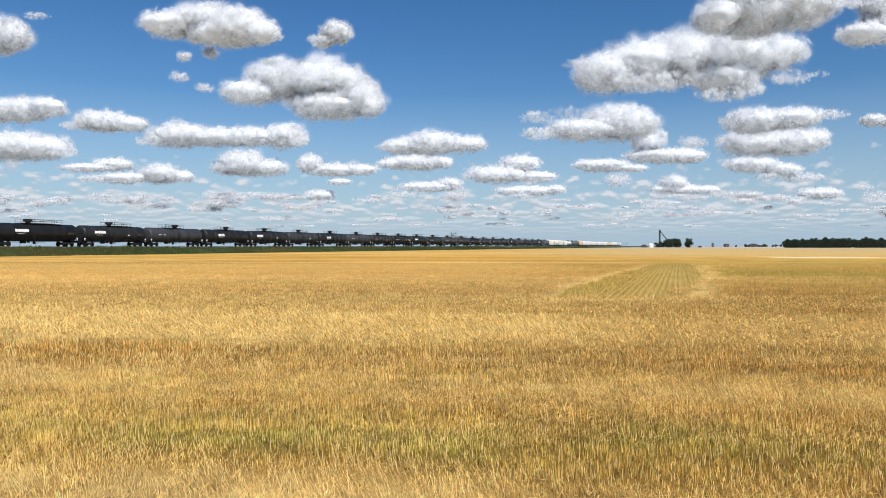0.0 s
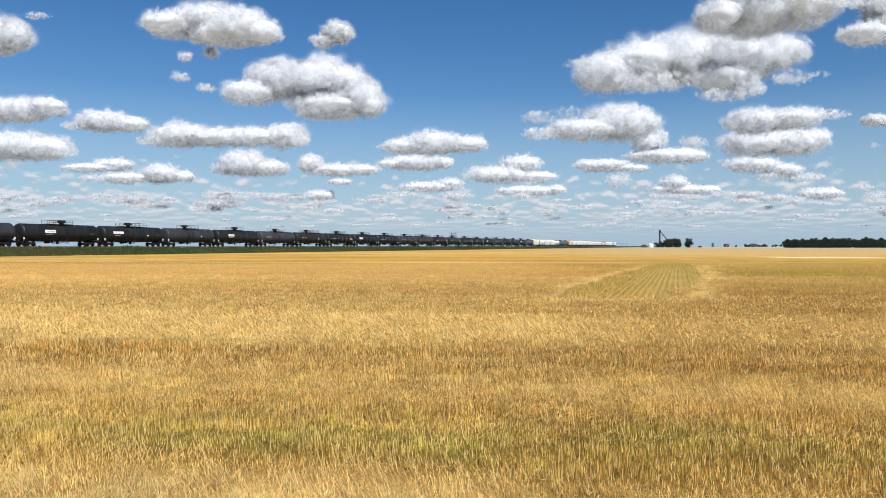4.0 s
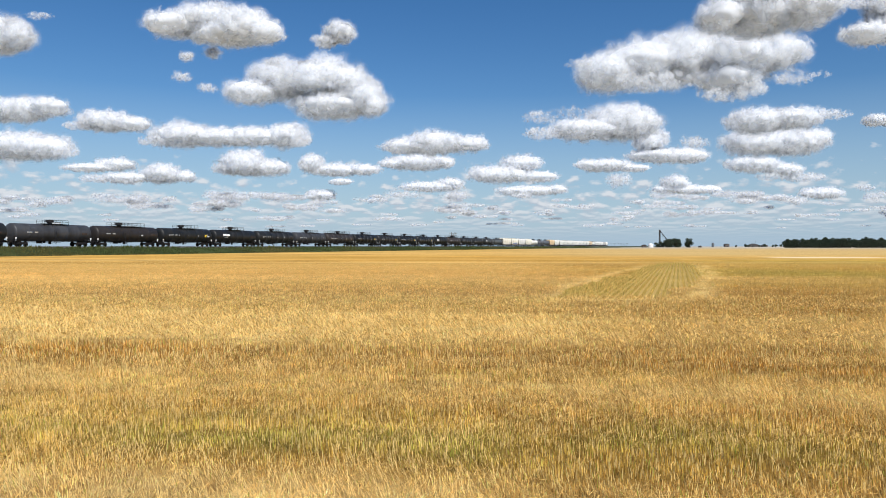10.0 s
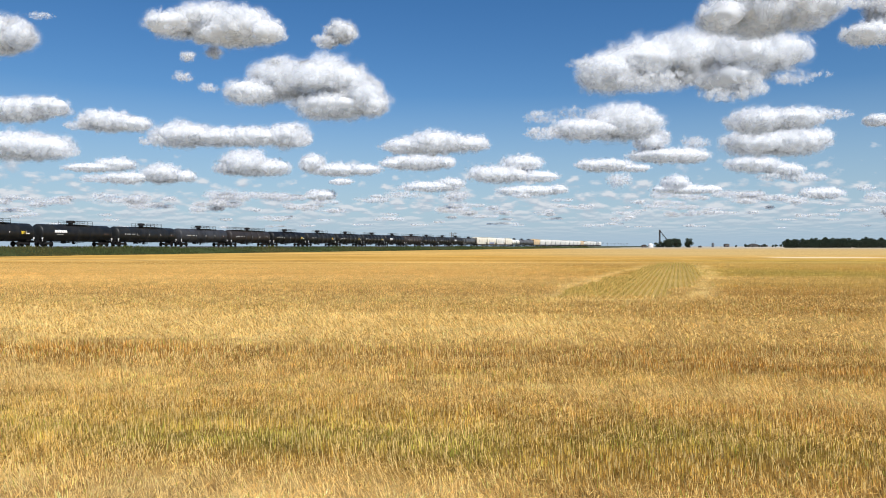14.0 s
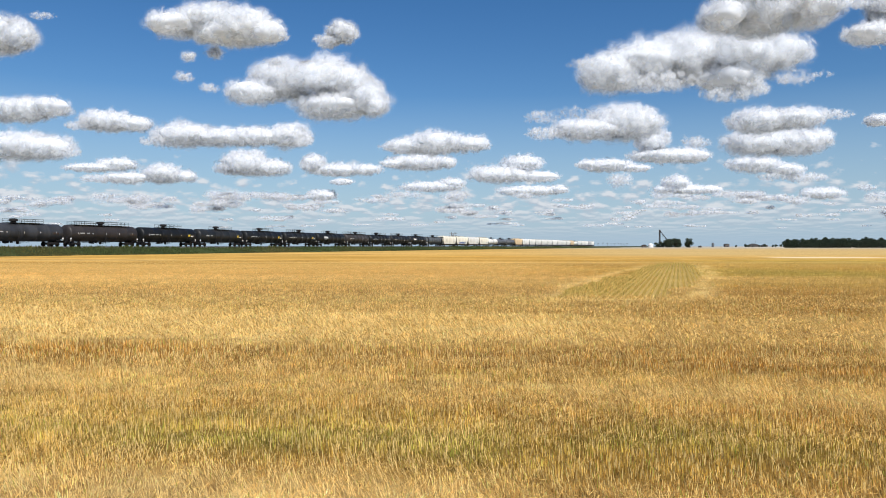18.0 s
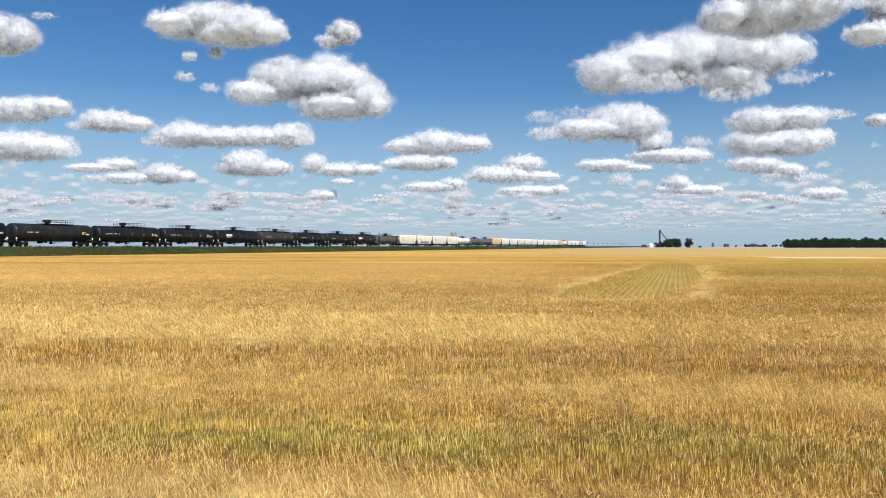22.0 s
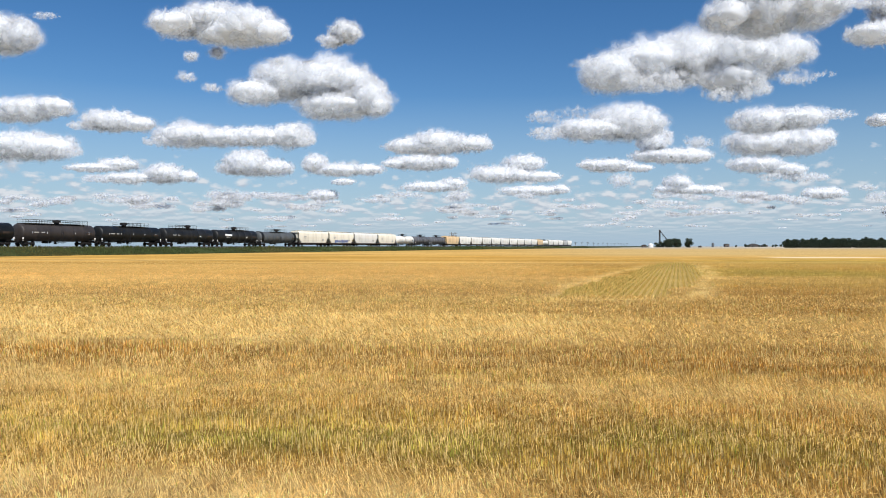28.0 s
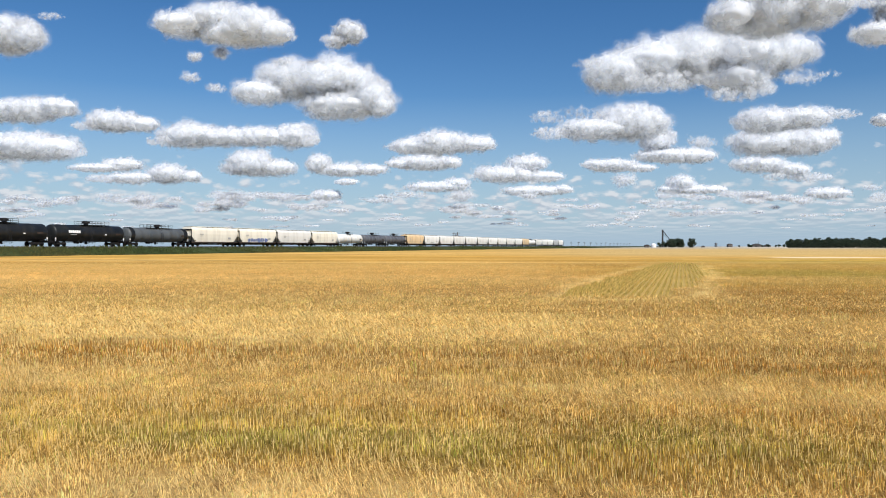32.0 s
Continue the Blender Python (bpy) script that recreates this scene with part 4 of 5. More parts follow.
def hopper_end_shape():
    """End wall frame: posts, platform and diagonal braces."""
    s = Shape()
    for side in (-1, 1):
        y = side * 1.36
        s.box((0.7, y, 2.55), (0.16, 0.12, 3.0), 0.02)
        s.tube((0.7, y, 1.3), (-0.9, y, 1.35), 0.07)
        s.tube((0.62, y, 3.2), (-0.6, y, 1.4), 0.06)
        for z in (1.5, 1.9, 2.3, 2.7, 3.1, 3.5):
            s.tube((0.78, y - side * 0.5, z), (0.78, y, z), 0.025)
    s.box((0.35, 0, 1.1), (1.2, 2.8, 0.12), 0.02)
    s.box((-0.6, 0, 1.9), (0.3, 0.5, 1.5), 0.02)
    s.box((0.1, 0, 0.9), (2.4, 0.5, 0.4), 0.03)
    s.box((0.75, 0, 3.9), (0.1, 2.75, 0.3), 0.02)
    return s


def hopper_bays_shape(x):
    def make():
        s = Shape()
        p = []
        for z, w, d in ((SILL, 1.5, 1.3), (0.62, 0.5, 0.75)):
            p += [(x + a * w, b * d, z) for a, b in ((-1, -1), (1, -1), (1, 1), (-1, 1))]
        s.add(p, [(0, 1, 2, 3), (7, 6, 5, 4)] + [(i, i + 4, (i + 1) % 4 + 4, (i + 1) % 4) for i in range(4)])
        s.box((x, 0, 0.5), (1.0, 1.7, 0.2), 0.03)
        s.tube((x, -1.2, 0.52), (x, 1.2, 0.52), 0.05)
        return s
    return make


def hopper_walk_shape():
    s = Shape()
    for side in (-1, 1):
        s.box((0, side * 0.6, ROOF + 0.06), (HOP - 0.4, 0.5, 0.04))
        for k in range(9):
            s.box((-HOP / 2 + 0.9 + k * (HOP - 1.8) / 8, side * 0.6, ROOF - 0.01), (0.06, 0.3, 0.12))
    return s


def hatch_shape():
    s = Shape().box((0, 0, ROOF + 0.08), (HOP - 2.4, 0.52, 0.16), 0.04)
    for k in range(8):
        s.tube((-6.4 + k * 1.83, -0.3, ROOF + 0.2), (-6.4 + k * 1.83, 0.3, ROOF + 0.2), 0.03)
    return s


def side_patch(u, up, w, h, lift=0.0):
    """A plate on the camera-ward side of a hopper."""
    s = Shape()
    ks, ys = (0.0, 0.3, 0.6, 0.88, 1.0), (1.38, 1.5, 1.55, 1.5, 1.38)
    y = lambda z: -float(np.interp((z - SILL) / (EAVE - SILL), ks, ys))
    z0, z1 = SILL + up - h / 2, SILL + up + h / 2
    p = []
    for z in (z0, z1):
        for d in (0.02, 0.035):
            p += [(u - w / 2, y(z) - d - lift, z), (u + w / 2, y(z) - d - lift, z)]
    return s.add(p, [(2, 3, 7, 6), (0, 4, 5, 1), (0, 2, 6, 4), (1, 5, 7, 3), (0, 1, 3, 2), (4, 6, 7, 5)])


def hopper_car(label, paint, marks="", seed=0):
    car = tagged(new("covered_hopper"), label, "hopper car", "cars of the freight train")
    part("body", kept("hop_body", hopper_body_shape, "body", paint), car)
    part("roof_hatch", kept("hop_hatch", hatch_shape, "roof_hatch", paint), car)
    part("running_board", kept("hop_walk", hopper_walk_shape, "running_board", "galv"), car)
    for side in (-1, 1):
        part("side_sill", kept("hop_sill", hopper_side_sill_shape, "side_sill", paint if "D" not in marks else "rustiron"), car, pose(0, side * 1.38, 0))
    for e in (-1, 1):
        part("end_frame", kept("hop_end", hopper_end_shape, "end_frame", "iron" if "W" not in marks else paint), car, pose(e * (HOP / 2 - 0.75), 0, 0, 0, 0, 0 if e > 0 else 180))
        part("coupler", kept("coupler", coupler_shape, "coupler", "iron"), car, pose(e * (HOP / 2 + 0.35), 0, 0, 0, 0, 0 if e > 0 else 180))
    for x in (-3.9, -1.3, 1.3, 3.9):
        part("discharge_gate", kept(("bay", x), hopper_bays_shape(x), "discharge_gate", "rustiron"), car)
    add_trucks(car, 6.6)
    rng = random.Random(seed)
    for u, up, w, h in ((-5.2, 1.9, 1.3, 0.22), (-5.3, 1.5, 1.0, 0.14), (5.2, 1.0, 1.1, 0.45)):
        part("stencil", side_patch(u, up, w, h).mesh("stencil", MAT["mark_grey"]), car, None, "faded grey stencil bar")
    if "G" in marks:  # spray paint along the foot of the side
        for k in range(26):
            u = -4.8 + 0.37 * k
            part("spray_paint", side_patch(u, 0.55 + 0.2 * rng.random(), 0.3 + 0.3 * rng.random(), 0.35 + 0.75 * rng.random(), 0.004 * (k % 3)).mesh("spray_paint", MAT["mark_blue" if k % 3 else "mark_grey"]), car, None, "blue sprayed shape")
    if "S" in marks:
        for k in range(5):
            part("stencil", side_patch(-1.6 + 0.9 * k, 0.5, 0.6, 0.5 - 0.1 * (k % 2)).mesh("stencil", MAT["mark_grey"]), car, None, "dark faded shape")
    return car


def car_length(k):
    return TANK_LENGTHS[k + 24] if k < 0 else PALE_LENGTHS[k - 1]


def build_train():
    """Cars in order from the head of the train; number 1 is the first pale hopper."""
    cars = {}

    def put(k, make):
        NEXT_LENGTH[0] = car_length(k)
        cars[k] = make()
        if cars[k].name.startswith("covered"):
            cars[k].scale = ((car_length(k) - 0.8) / HOP, 1, 1)

    blk, wide = (-2.6, 2.6), (-7.2, 6.6)
    put(-24, lambda: tank_car("black tank car with bold white logo, on the track", "black", (-3.1, 5.2), -1.3, 0.28))
    put(-23, lambda: tank_car("black tank car with white logo and reflectors", "black", (-1.9, 4.4), -0.6, 0.24, "P"))
    put(-22, lambda: tank_car("charcoal grey tank car, plain side", "charcoal", (-3.6, 2.4), 0.7, None, "N"))
    put(-21, lambda: tank_car("black tank car with white owner panel", "black", blk, 0.9, 0.33, "B"))
    put(-20, lambda: tank_car("black tank car with white logo", "black", (-3.0, 3.8), -0.6, 0.22, "P"))
    put(-19, lambda: tank_car("dull charcoal tank car with small placard", "charcoal", (-2.6, 2.8), -1.0, None, "P"))
    put(-18, lambda: tank_car("black tank car with white owner panel", "black", blk, 0.0, 0.3, "B"))
    put(-17, lambda: tank_car("greyish tank car with weathered paint", "charcoal", (-2.0, 3.4), 0.0, None, "N"))
    put(-16, lambda: tank_car("brownish black tank car, weathered", "brownblack", (-3.6, 4.8), -1.4, None, "NP"))
    put(-15, lambda: tank_car("black tank car with reflectors and yellow placard", "black", (-2.6, 4.0), -0.9, None, "NRY"))
    put(-14, lambda: tank_car("black tank car with bold white logo", "black", (-2.5, 3.7), -0.6, 0.25))
    put(-13, lambda: tank_car("black tank car with reflector strips", "black", (-2.4, 4.4), -0.7, None, "NR"))
    put(-12, lambda: tank_car("charcoal grey tank car with reflector strips", "charcoal", (-2.2, 4.5), -0.8, None, "NR"))
    put(-11, lambda: tank_car("dark tank car with full-length top railing", "brownblack", wide, 0.0, None, "NR"))
    put(-10, lambda: tank_car("black tank car with yellow placard", "black", (-2.4, 4.0), -0.8, None, "NRY"))
    put(-9, lambda: tank_car("black tank car with yellow placard", "black", (-2.2, 4.2), -0.8, None, "NY"))
    put(-8, lambda: tank_car("black tank car with yellow placard and stencils", "black", (-2.4, 4.4), -0.9, None, "NRY"))
    put(-7, lambda: tank_car("black tank car with reflectors and yellow placard", "black", (-4.4, 2.2), 0.7, None, "NRY"))
    put(-6, lambda: tank_car("black tank car with white owner panel", "black", (-2.6, 3.6), -0.5, 0.26, "B"))
    put(-5, lambda: tank_car("brownish black tank car with full-length railing", "brownblack", wide, 0.3, None, "NR"))
    put(-4, lambda: tank_car("black tank car with reflector strips", "black", (-3.0, 5.0), -1.0, None, "NR"))
    put(-3, lambda: tank_car("greenish black tank car with small railings", "black", (-4.6, 2.6), 0.6, None, "NP"))
    put(-2, lambda: tank_car("black tank car with bold white logo", "black", (-1.9, 4.9), 0.0, 0.26, "P"))
    put(-1, lambda: tank_car("mid-grey tank car with black ends", "grey", (-3.6, 4.2), 0.6, None, "", None, 1.55, 2.45, "black"))
    pale = {1: ("cream covered hopper with dark end frames", "cream", "D"), 2: ("cream covered hopper with blue spray paint", "cream", "DG"),
            3: ("white covered hopper with dark end frames", "white", "D"), 4: ("cream white covered hopper, plain side", "cream", "D"),
            8: ("tan orange covered hopper", "tan", "D"), 18: ("tan orange covered hopper", "tan", "D"), 23: ("pale grey covered hopper with dark frames", "palegrey", "D")}
    for k in range(1, 25):
        if k in (5, 19):
            put(k, lambda: tank_car("short white tank car with low fittings", "white", (-1.6, 1.6), 0.0, None, "", None, 1.52, 2.5))
        elif k in (6, 7):
            put(k, lambda: tank_car("slate grey tank car with top walkway", "slate", (-1.2, 3.6), 0.4, None, "", None, 1.56, 2.48))
        else:
            lab, paint, marks = pale.get(k, ("white covered hopper with faded stencils", "white", "DS" if k in (9, 11, 12) else "D"))
            put(k, lambda: hopper_car(lab, paint, marks, k))
    return cars


CARS = build_train()


# ---- poles, grain site, trees ----
def pole_thing(high, label, arms=2, name="utility_pole"):
    ob = tagged(new(name), label, "utility pole", "poles along the railway")
    part("post", Shape().tube((0, 0, -0.4), (0, 0, high), 0.17, 8, 0.12).mesh("post", MAT["pole"], True), ob)
    for k in range(arms):
        z = high - 0.35 - 0.75 * k
        part("crossarm", Shape().box((0, 0.14, z), (2.6, 0.12, 0.14), 0.02).mesh("crossarm", MAT["pole"]), ob)
        for x in (-1.15, -0.65, 0.65, 1.15):
            part("insulator", kept("insul", lambda: Shape().lathe([(0, 0.03), (0.05, 0.06), (0.16, 0.06), (0.2, 0.02)], 8, "z"), "insulator", "glassy"), ob, pose(x, 0.14, z + 0.07))
    return ob


def build_poles():
    first = pole_thing(6.0, "weathered wooden telegraph pole with two crossarms")
    y, off = 578.0, -13.0
    turn = TRACK_TURN - 90
    rng = random.Random(4)
    first.matrix_basis = Matrix.Translation(track_point(y, off, -0.1)) @ pose(0, 0, 0, 0, 0, turn)
    for k in range(1, 17):
        y += 34.3 + rng.uniform(-1.5, 1.5)
        copy_thing(first, Matrix.Translation(track_point(y, off, -0.2 + rng.uniform(-0.3, 0.3))) @ pose(0, 0, 0, rng.uniform(-1.5, 1.5), rng.uniform(-2, 2), turn))
    big = tagged(new("twin_pole"), "dark twin-post power pole behind the train", "power pole")
    for x in (-1.0, 1.0):
        part("post", Shape().tube((x, 0, -0.4), (x, 0, 9.3), 0.2, 8, 0.15).mesh("post", MAT["pole"], True), big)
    for z in (8.7, 7.7):
        part("crossarm", Shape().box((0, 0.2, z), (4.2, 0.14, 0.2), 0.02).mesh("crossarm", MAT["pole"]), big)
    part("transformer", Shape().lathe([(7.0, 0.3), (7.1, 0.36), (8.1, 0.36), (8.2, 0.28)], 12, "z", (0.1, -0.3, 0)).mesh("transformer", MAT["galv"], True), big)
    big.matrix_basis = pose(5.3, 384, -0.3, 0, 0, -12)


# the leaves' base colour is lightened and blued to carry the distant haze
def leaf_cloud(centres, n_each, spread, leaf, seed, base=(0.058, 0.078, 0.052)):
    rng = np.random.default_rng(seed)
    c = np.repeat(np.array(centres), n_each, 0)
    n = len(c)
    d = rng.standard_normal((n, 3))
    d /= np.linalg.norm(d, axis=1)[:, None]
    p = c[:, :3] + d * (c[:, 3:4] * (0.45 + 0.6 * rng.random((n, 1)) ** 0.5)) * np.array((1, 1, spread))
    a, b = rng.standard_normal((n, 3)), rng.standard_normal((n, 3))
    a /= np.linalg.norm(a, axis=1)[:, None]
    b -= a * (a * b).sum(1)[:, None]
    b /= np.linalg.norm(b, axis=1)[:, None]
    s = leaf * (0.6 + 0.8 * rng.random((n, 1)))
    v = np.stack([p - a * s, p - b * s * 0.6, p + a * s, p + b * s * 0.6], 1).reshape(-1, 3)
    t = np.array(base) * (0.6 + 0.8 * rng.random((n, 1))) * (1 + 0.25 * rng.standard_normal((n, 1)) * np.array((1, 0.3, 0.2)))
    return bulk_mesh("crown", v, 4, np.arange(n * 4), np.repeat(np.clip(t, 0.008, 1), 4, 0), MAT["leaf"])


def tree(high, wide, seed, label, leaf=0.28, n_each=110, low=0.06, group="trees of the grove"):
    rng = random.Random(seed)
    ob = tagged(new("tree"), label, "tree", group)
    s = Shape()
    trunk_top = high * 0.55
    s.tube((0, 0, -0.3), (0.1, 0, trunk_top * 0.5), high * 0.028, 8, high * 0.02)
    s.tube((0.1, 0, trunk_top * 0.5), (0.0, 0.15, trunk_top), high * 0.02, 8, high * 0.012)
    part("trunk", s.mesh("trunk", MAT["bark"], True), ob)
    centres = []
    for k in range(7):
        a = k * 0.9 + rng.uniform(-0.3, 0.3)
        z0 = trunk_top * rng.uniform(0.35, 0.95)
        r = wide * 0.5 * rng.uniform(0.45, 0.8)
        tip = (r * math.cos(a), r * math.sin(a), z0 + high * rng.uniform(0.08, 0.3))
        part("limb", Shape().tube((0, 0, z0), tip, high * 0.012, 6, high * 0.004).mesh("limb", MAT["bark"], True), ob)
        centres.append((*tip, wide * rng.uniform(0.2, 0.3)))
    for k in range(16):
        u = rng.uniform(low, 0.92)
        r = wide * 0.5 * math.sqrt(max(0.05, 1 - ((u - 0.42) / 0.58) ** 2)) * rng.uniform(0.2, 0.85)
        a = rng.uniform(0, 6.28)
        centres.append((r * math.cos(a), r * math.sin(a), high * u, wide * rng.uniform(0.13, 0.24)))
    me = leaf_cloud(centres, n_each, 0.85, leaf, seed)
    co = np.empty(len(me.vertices) * 3, dtype=np.float32)
    me.vertices.foreach_get("co", co)
    co = co.reshape(-1, 3)
    co[:, 2] = np.clip(co[:, 2], 0.15, None)
    me.vertices.foreach_set("co", co.ravel())
    part("crown", me, ob)
    return ob


def build_trees():
    rng = random.Random(12)
    kinds = [tree(h, w, 40 + i, "broad dark green tree of a shelterbelt", 0.42) for i, (h, w) in enumerate(((9.5, 8.0), (8.0, 7.5), (10.5, 8.5), (7.0, 6.5)))]
    # the grove: a long belt of trees at the field's far side
    spots = []
    for i in range(56):
        x = 309 + i * 4.2 + rng.uniform(-1.5, 1.5)
        for row in range(3):
            small = 0.5 if row == 0 else 1.0
            spots.append((x + rng.uniform(-2, 2), 648 + row * 8 + rng.uniform(-2, 2), (0.82 + 0.0035 * i + rng.uniform(-0.07, 0.08)) * small))
    used = set()
    for x, y, s in spots:
        k = rng.randrange(4)
        m = pose(x, y, 0.1, 0, 0, rng.uniform(0, 360))
        if k not in used:
            used.add(k)
            t = kinds[k]
            t.matrix_basis = m
        else:
            t = copy_thing(kinds[k], m)
        t.scale = (s, s, s * rng.uniform(0.92, 1.08))
    # trees round the grain site
    yard = [tree(h, w, 60 + i, "dense dark tree beside the grain leg", 0.42, 130, 0.03, "trees of the grain yard") for i, (h, w) in enumerate(((9.6, 9.5), (10.2, 10.0), (9.6, 9.5)))]
    for t, (x, y) in zip(yard, ((250.5, 812), (259, 815), (268.5, 802))):
        t.matrix_basis = pose(x, y, 0.1, 0, 0, 30)
    for k, x, y, s in ((1, 243.5, 818, 0.66), (0, 255, 825, 1.0), (2, 262.5, 822, 0.9), (0, 246.5, 810, 0.85), (1, 238.5, 820, 0.55)):
        t = copy_thing(yard[k], pose(x, y, 0.1, 0, 0, 50 * k + x))
        t.scale = (s, s, s)
    # scattered far trees and farm buildings on the horizon
    for x, w, s in ((493, 1, 0.4), (509, 2, 0.5), (514, 1, 0.45), (521, 3, 0.35), (532, 1, 0.4), (541, 2, 0.5), (555, 3, 0.5), (560, 1, 0.55), (568, 2, 0.45), (574, 3, 0.5), (580, 0, 0.4)):
        t = copy_thing(kinds[w], pose(x, 1235, 0.1, 0, 0, x))
        t["label"], t["group"] = "small far-off tree on the horizon", "far trees on the horizon"
        t.scale = (s * 1.2, s * 1.2, s)


def grain_site():
    leg = tagged(new("grain_elevator"), "tall dark steel grain elevator with sloping spout", "grain elevator")
    lat = Shape()
    for a, b in ((-1, -1), (1, -1), (1, 1), (-1, 1)):
        lat.box((a * 0.7, b * 0.7, 9.6), (0.18, 0.18, 19.2))
    for k in range(9):
        z = 0.6 + k * 2.1
        for s in (-1, 1):
            lat.tube((-0.7, s * 0.7, z), (0.7, s * 0.7, z + 2.0), 0.06)
            lat.tube((s * 0.7, 0.7, z), (s * 0.7, -0.7, z + 2.0), 0.06)
    part("tower", lat.mesh("tower", MAT["iron"]), leg)
    part("elevator_casing", Shape().box((0, 0, 9.6), (0.7, 0.6, 19.2), 0.05).mesh("elevator_casing", MAT["roofing"]), leg)
    part("head", Shape().box((0, 0, 19.5), (1.7, 1.3, 1.2), 0.15).mesh("head", MAT["roofing"]), leg)
    part("spout", Shape().tube((0.4, 0, 18.9), (10.8, 0, 5.6), 0.42, 8).mesh("spout", MAT["roofing"], True), leg)
    part("spout_truss", Shape().tube((0.7, 0, 15.5), (9.0, 0, 6.9), 0.12).tube((3.0, 0, 15.4), (3.0, 0, 12.9), 0.1).tube((6.0, 0, 11.6), (6.0, 0, 9.9), 0.1).mesh("spout_truss", MAT["iron"]), leg)
    leg.matrix_basis = pose(245.5, 832, 0.1, 0, 0, 0)
    for i, (x, y, r, h) in enumerate(((230.5, 815, 2.9, 2.5),)):
        b = tagged(new("grain_bin"), "white steel grain bin with domed roof", "grain bin")
        part("wall", Shape().lathe([(0, r), (h, r)], 24, "z").mesh("wall", MAT["binwhite"], True), b)
        part("roof", Shape().lathe([(h - 0.05, r + 0.12), (h + 0.8, r * 0.93), (h + 1.6, r * 0.68), (h + 2.1, r * 0.35), (h + 2.25, 0.2)], 24, "z").mesh("roof", MAT["binwhite"], True), b)
        part("roof_cap", Shape().lathe([(h + 2.1, 0.35), (h + 2.4, 0.35), (h + 2.5, 0.1)], 10, "z").mesh("roof_cap", MAT["galv"]), b)
        b.matrix_basis = pose(x, y, 0.1)
    for x, y, w, d, h, lab in ((224.5, 820, 4.5, 5, 2.6, "low grey shed beside the grain bin"), (272, 815, 3.2, 4, 4.6, "small reddish shed between the trees"), (287, 820, 3.0, 3, 1.6, "tiny pale hut at the field edge")):
        house(x, y, w, d, h, lab)
    house(481, 1246, 7, 8, 4.6, "small dark far-off barn on the horizon")
    house(528, 1250, 22, 10, 2.4, "long low far-off barn on the horizon")
    house(564, 1290, 9, 8, 3.0, "far-off grey farm building")
    silo = tagged(new("silo"), "narrow dark far-off silo", "silo")
    part("wall", Shape().lathe([(0, 2.2), (6.0, 2.2)], 16, "z").mesh("wall", MAT["galv"], True), silo)
    part("dome", Shape().lathe([(6.0, 2.25), (6.8, 1.8), (7.3, 0.9), (7.5, 0.1)], 16, "z").mesh("dome", MAT["galv"], True), silo)
    silo.matrix_basis = pose(458, 1246, 0.1)
    mast = tagged(new("radio_mast"), "thin far-off radio mast", "mast")
    part("post", Shape().tube((0, 0, 0), (0, 0, 11), 0.25, 6, 0.12).mesh("post", MAT["galv"]), mast)
    mast.matrix_basis = pose(530, 1246, 0.1)


def house(x, y, w, d, h, label):
    b = tagged(new("shed"), label, "shed")
    part("wall", Shape().box((0, 0, h / 2), (w, d, h), 0.02).mesh("wall", MAT["barnwood"]), b)
    s, r = Shape(), h + w * 0.16
    o = 0.3
    s.add([(-w / 2 - o, -d / 2 - o, h - 0.1), (w / 2 + o, -d / 2 - o, h - 0.1), (0, -d / 2 - o, r), (-w / 2 - o, d / 2 + o, h - 0.1), (w / 2 + o, d / 2 + o, h - 0.1), (0, d / 2 + o, r)],
          [(0, 1, 2), (5, 4, 3), (0, 2, 5, 3), (1, 4, 5, 2), (0, 3, 4, 1)])
    part("roof", s.mesh("roof", MAT["roofing"]), b)
    part("door", Shape().box((0, -d / 2 - 0.04, min(1.1, h * 0.4)), (min(1.8, w * 0.4), 0.08, min(2.2, h * 0.8)), 0.01).mesh("door", MAT["roofing"]), b)
    b.matrix_basis = pose(x, y, 0.1)
    return b


build_poles()
build_trees()
grain_site()


# ---- clouds ----
def ball(level):
    b = bmesh.new()
    bmesh.ops.create_icosphere(b, subdivisions=level, radius=1.0)
    v, f = np.array([v.co[:] for v in b.verts]), np.array([[v.index for v in f.verts] for f in b.faces])
    b.free()
    return v, f


BALL = ball(4)
CLOUDS = []
HEX = [(math.cos(k * math.pi / 3), math.sin(k * math.pi / 3)) for k in range(6)]


def cloud_heart(ob, lobes, size, seed):
    """The dense middle of a cloud: its lobes, drawn in and heaved by noise, flatter below."""
    v, f, at = [], [], 0
    for c, r in lobes:
        c, r = np.array(c), np.array(r)
        p = BALL[0] * r * 0.76 + c
        heave = 0.16 * fbm(p / size * 1.15, 31 + seed, 2, 0.5, True) + 0.16 * fbm(p / size * 0.5, 57 + seed, 2)
        p = p + BALL[0] * (heave * min(r[2], size))[:, None]
        low = p[:, 2] < c[2]
        p[low, 2] = c[2] + (p[low, 2] - c[2]) * 0.95
        v.append(p), f.append(BALL[1] + at)
        at += len(p)
    part("heart", bulk_mesh("heart", np.concatenate(v), 3, np.concatenate(f).reshape(-1), None, MAT["cloud"], True), ob)


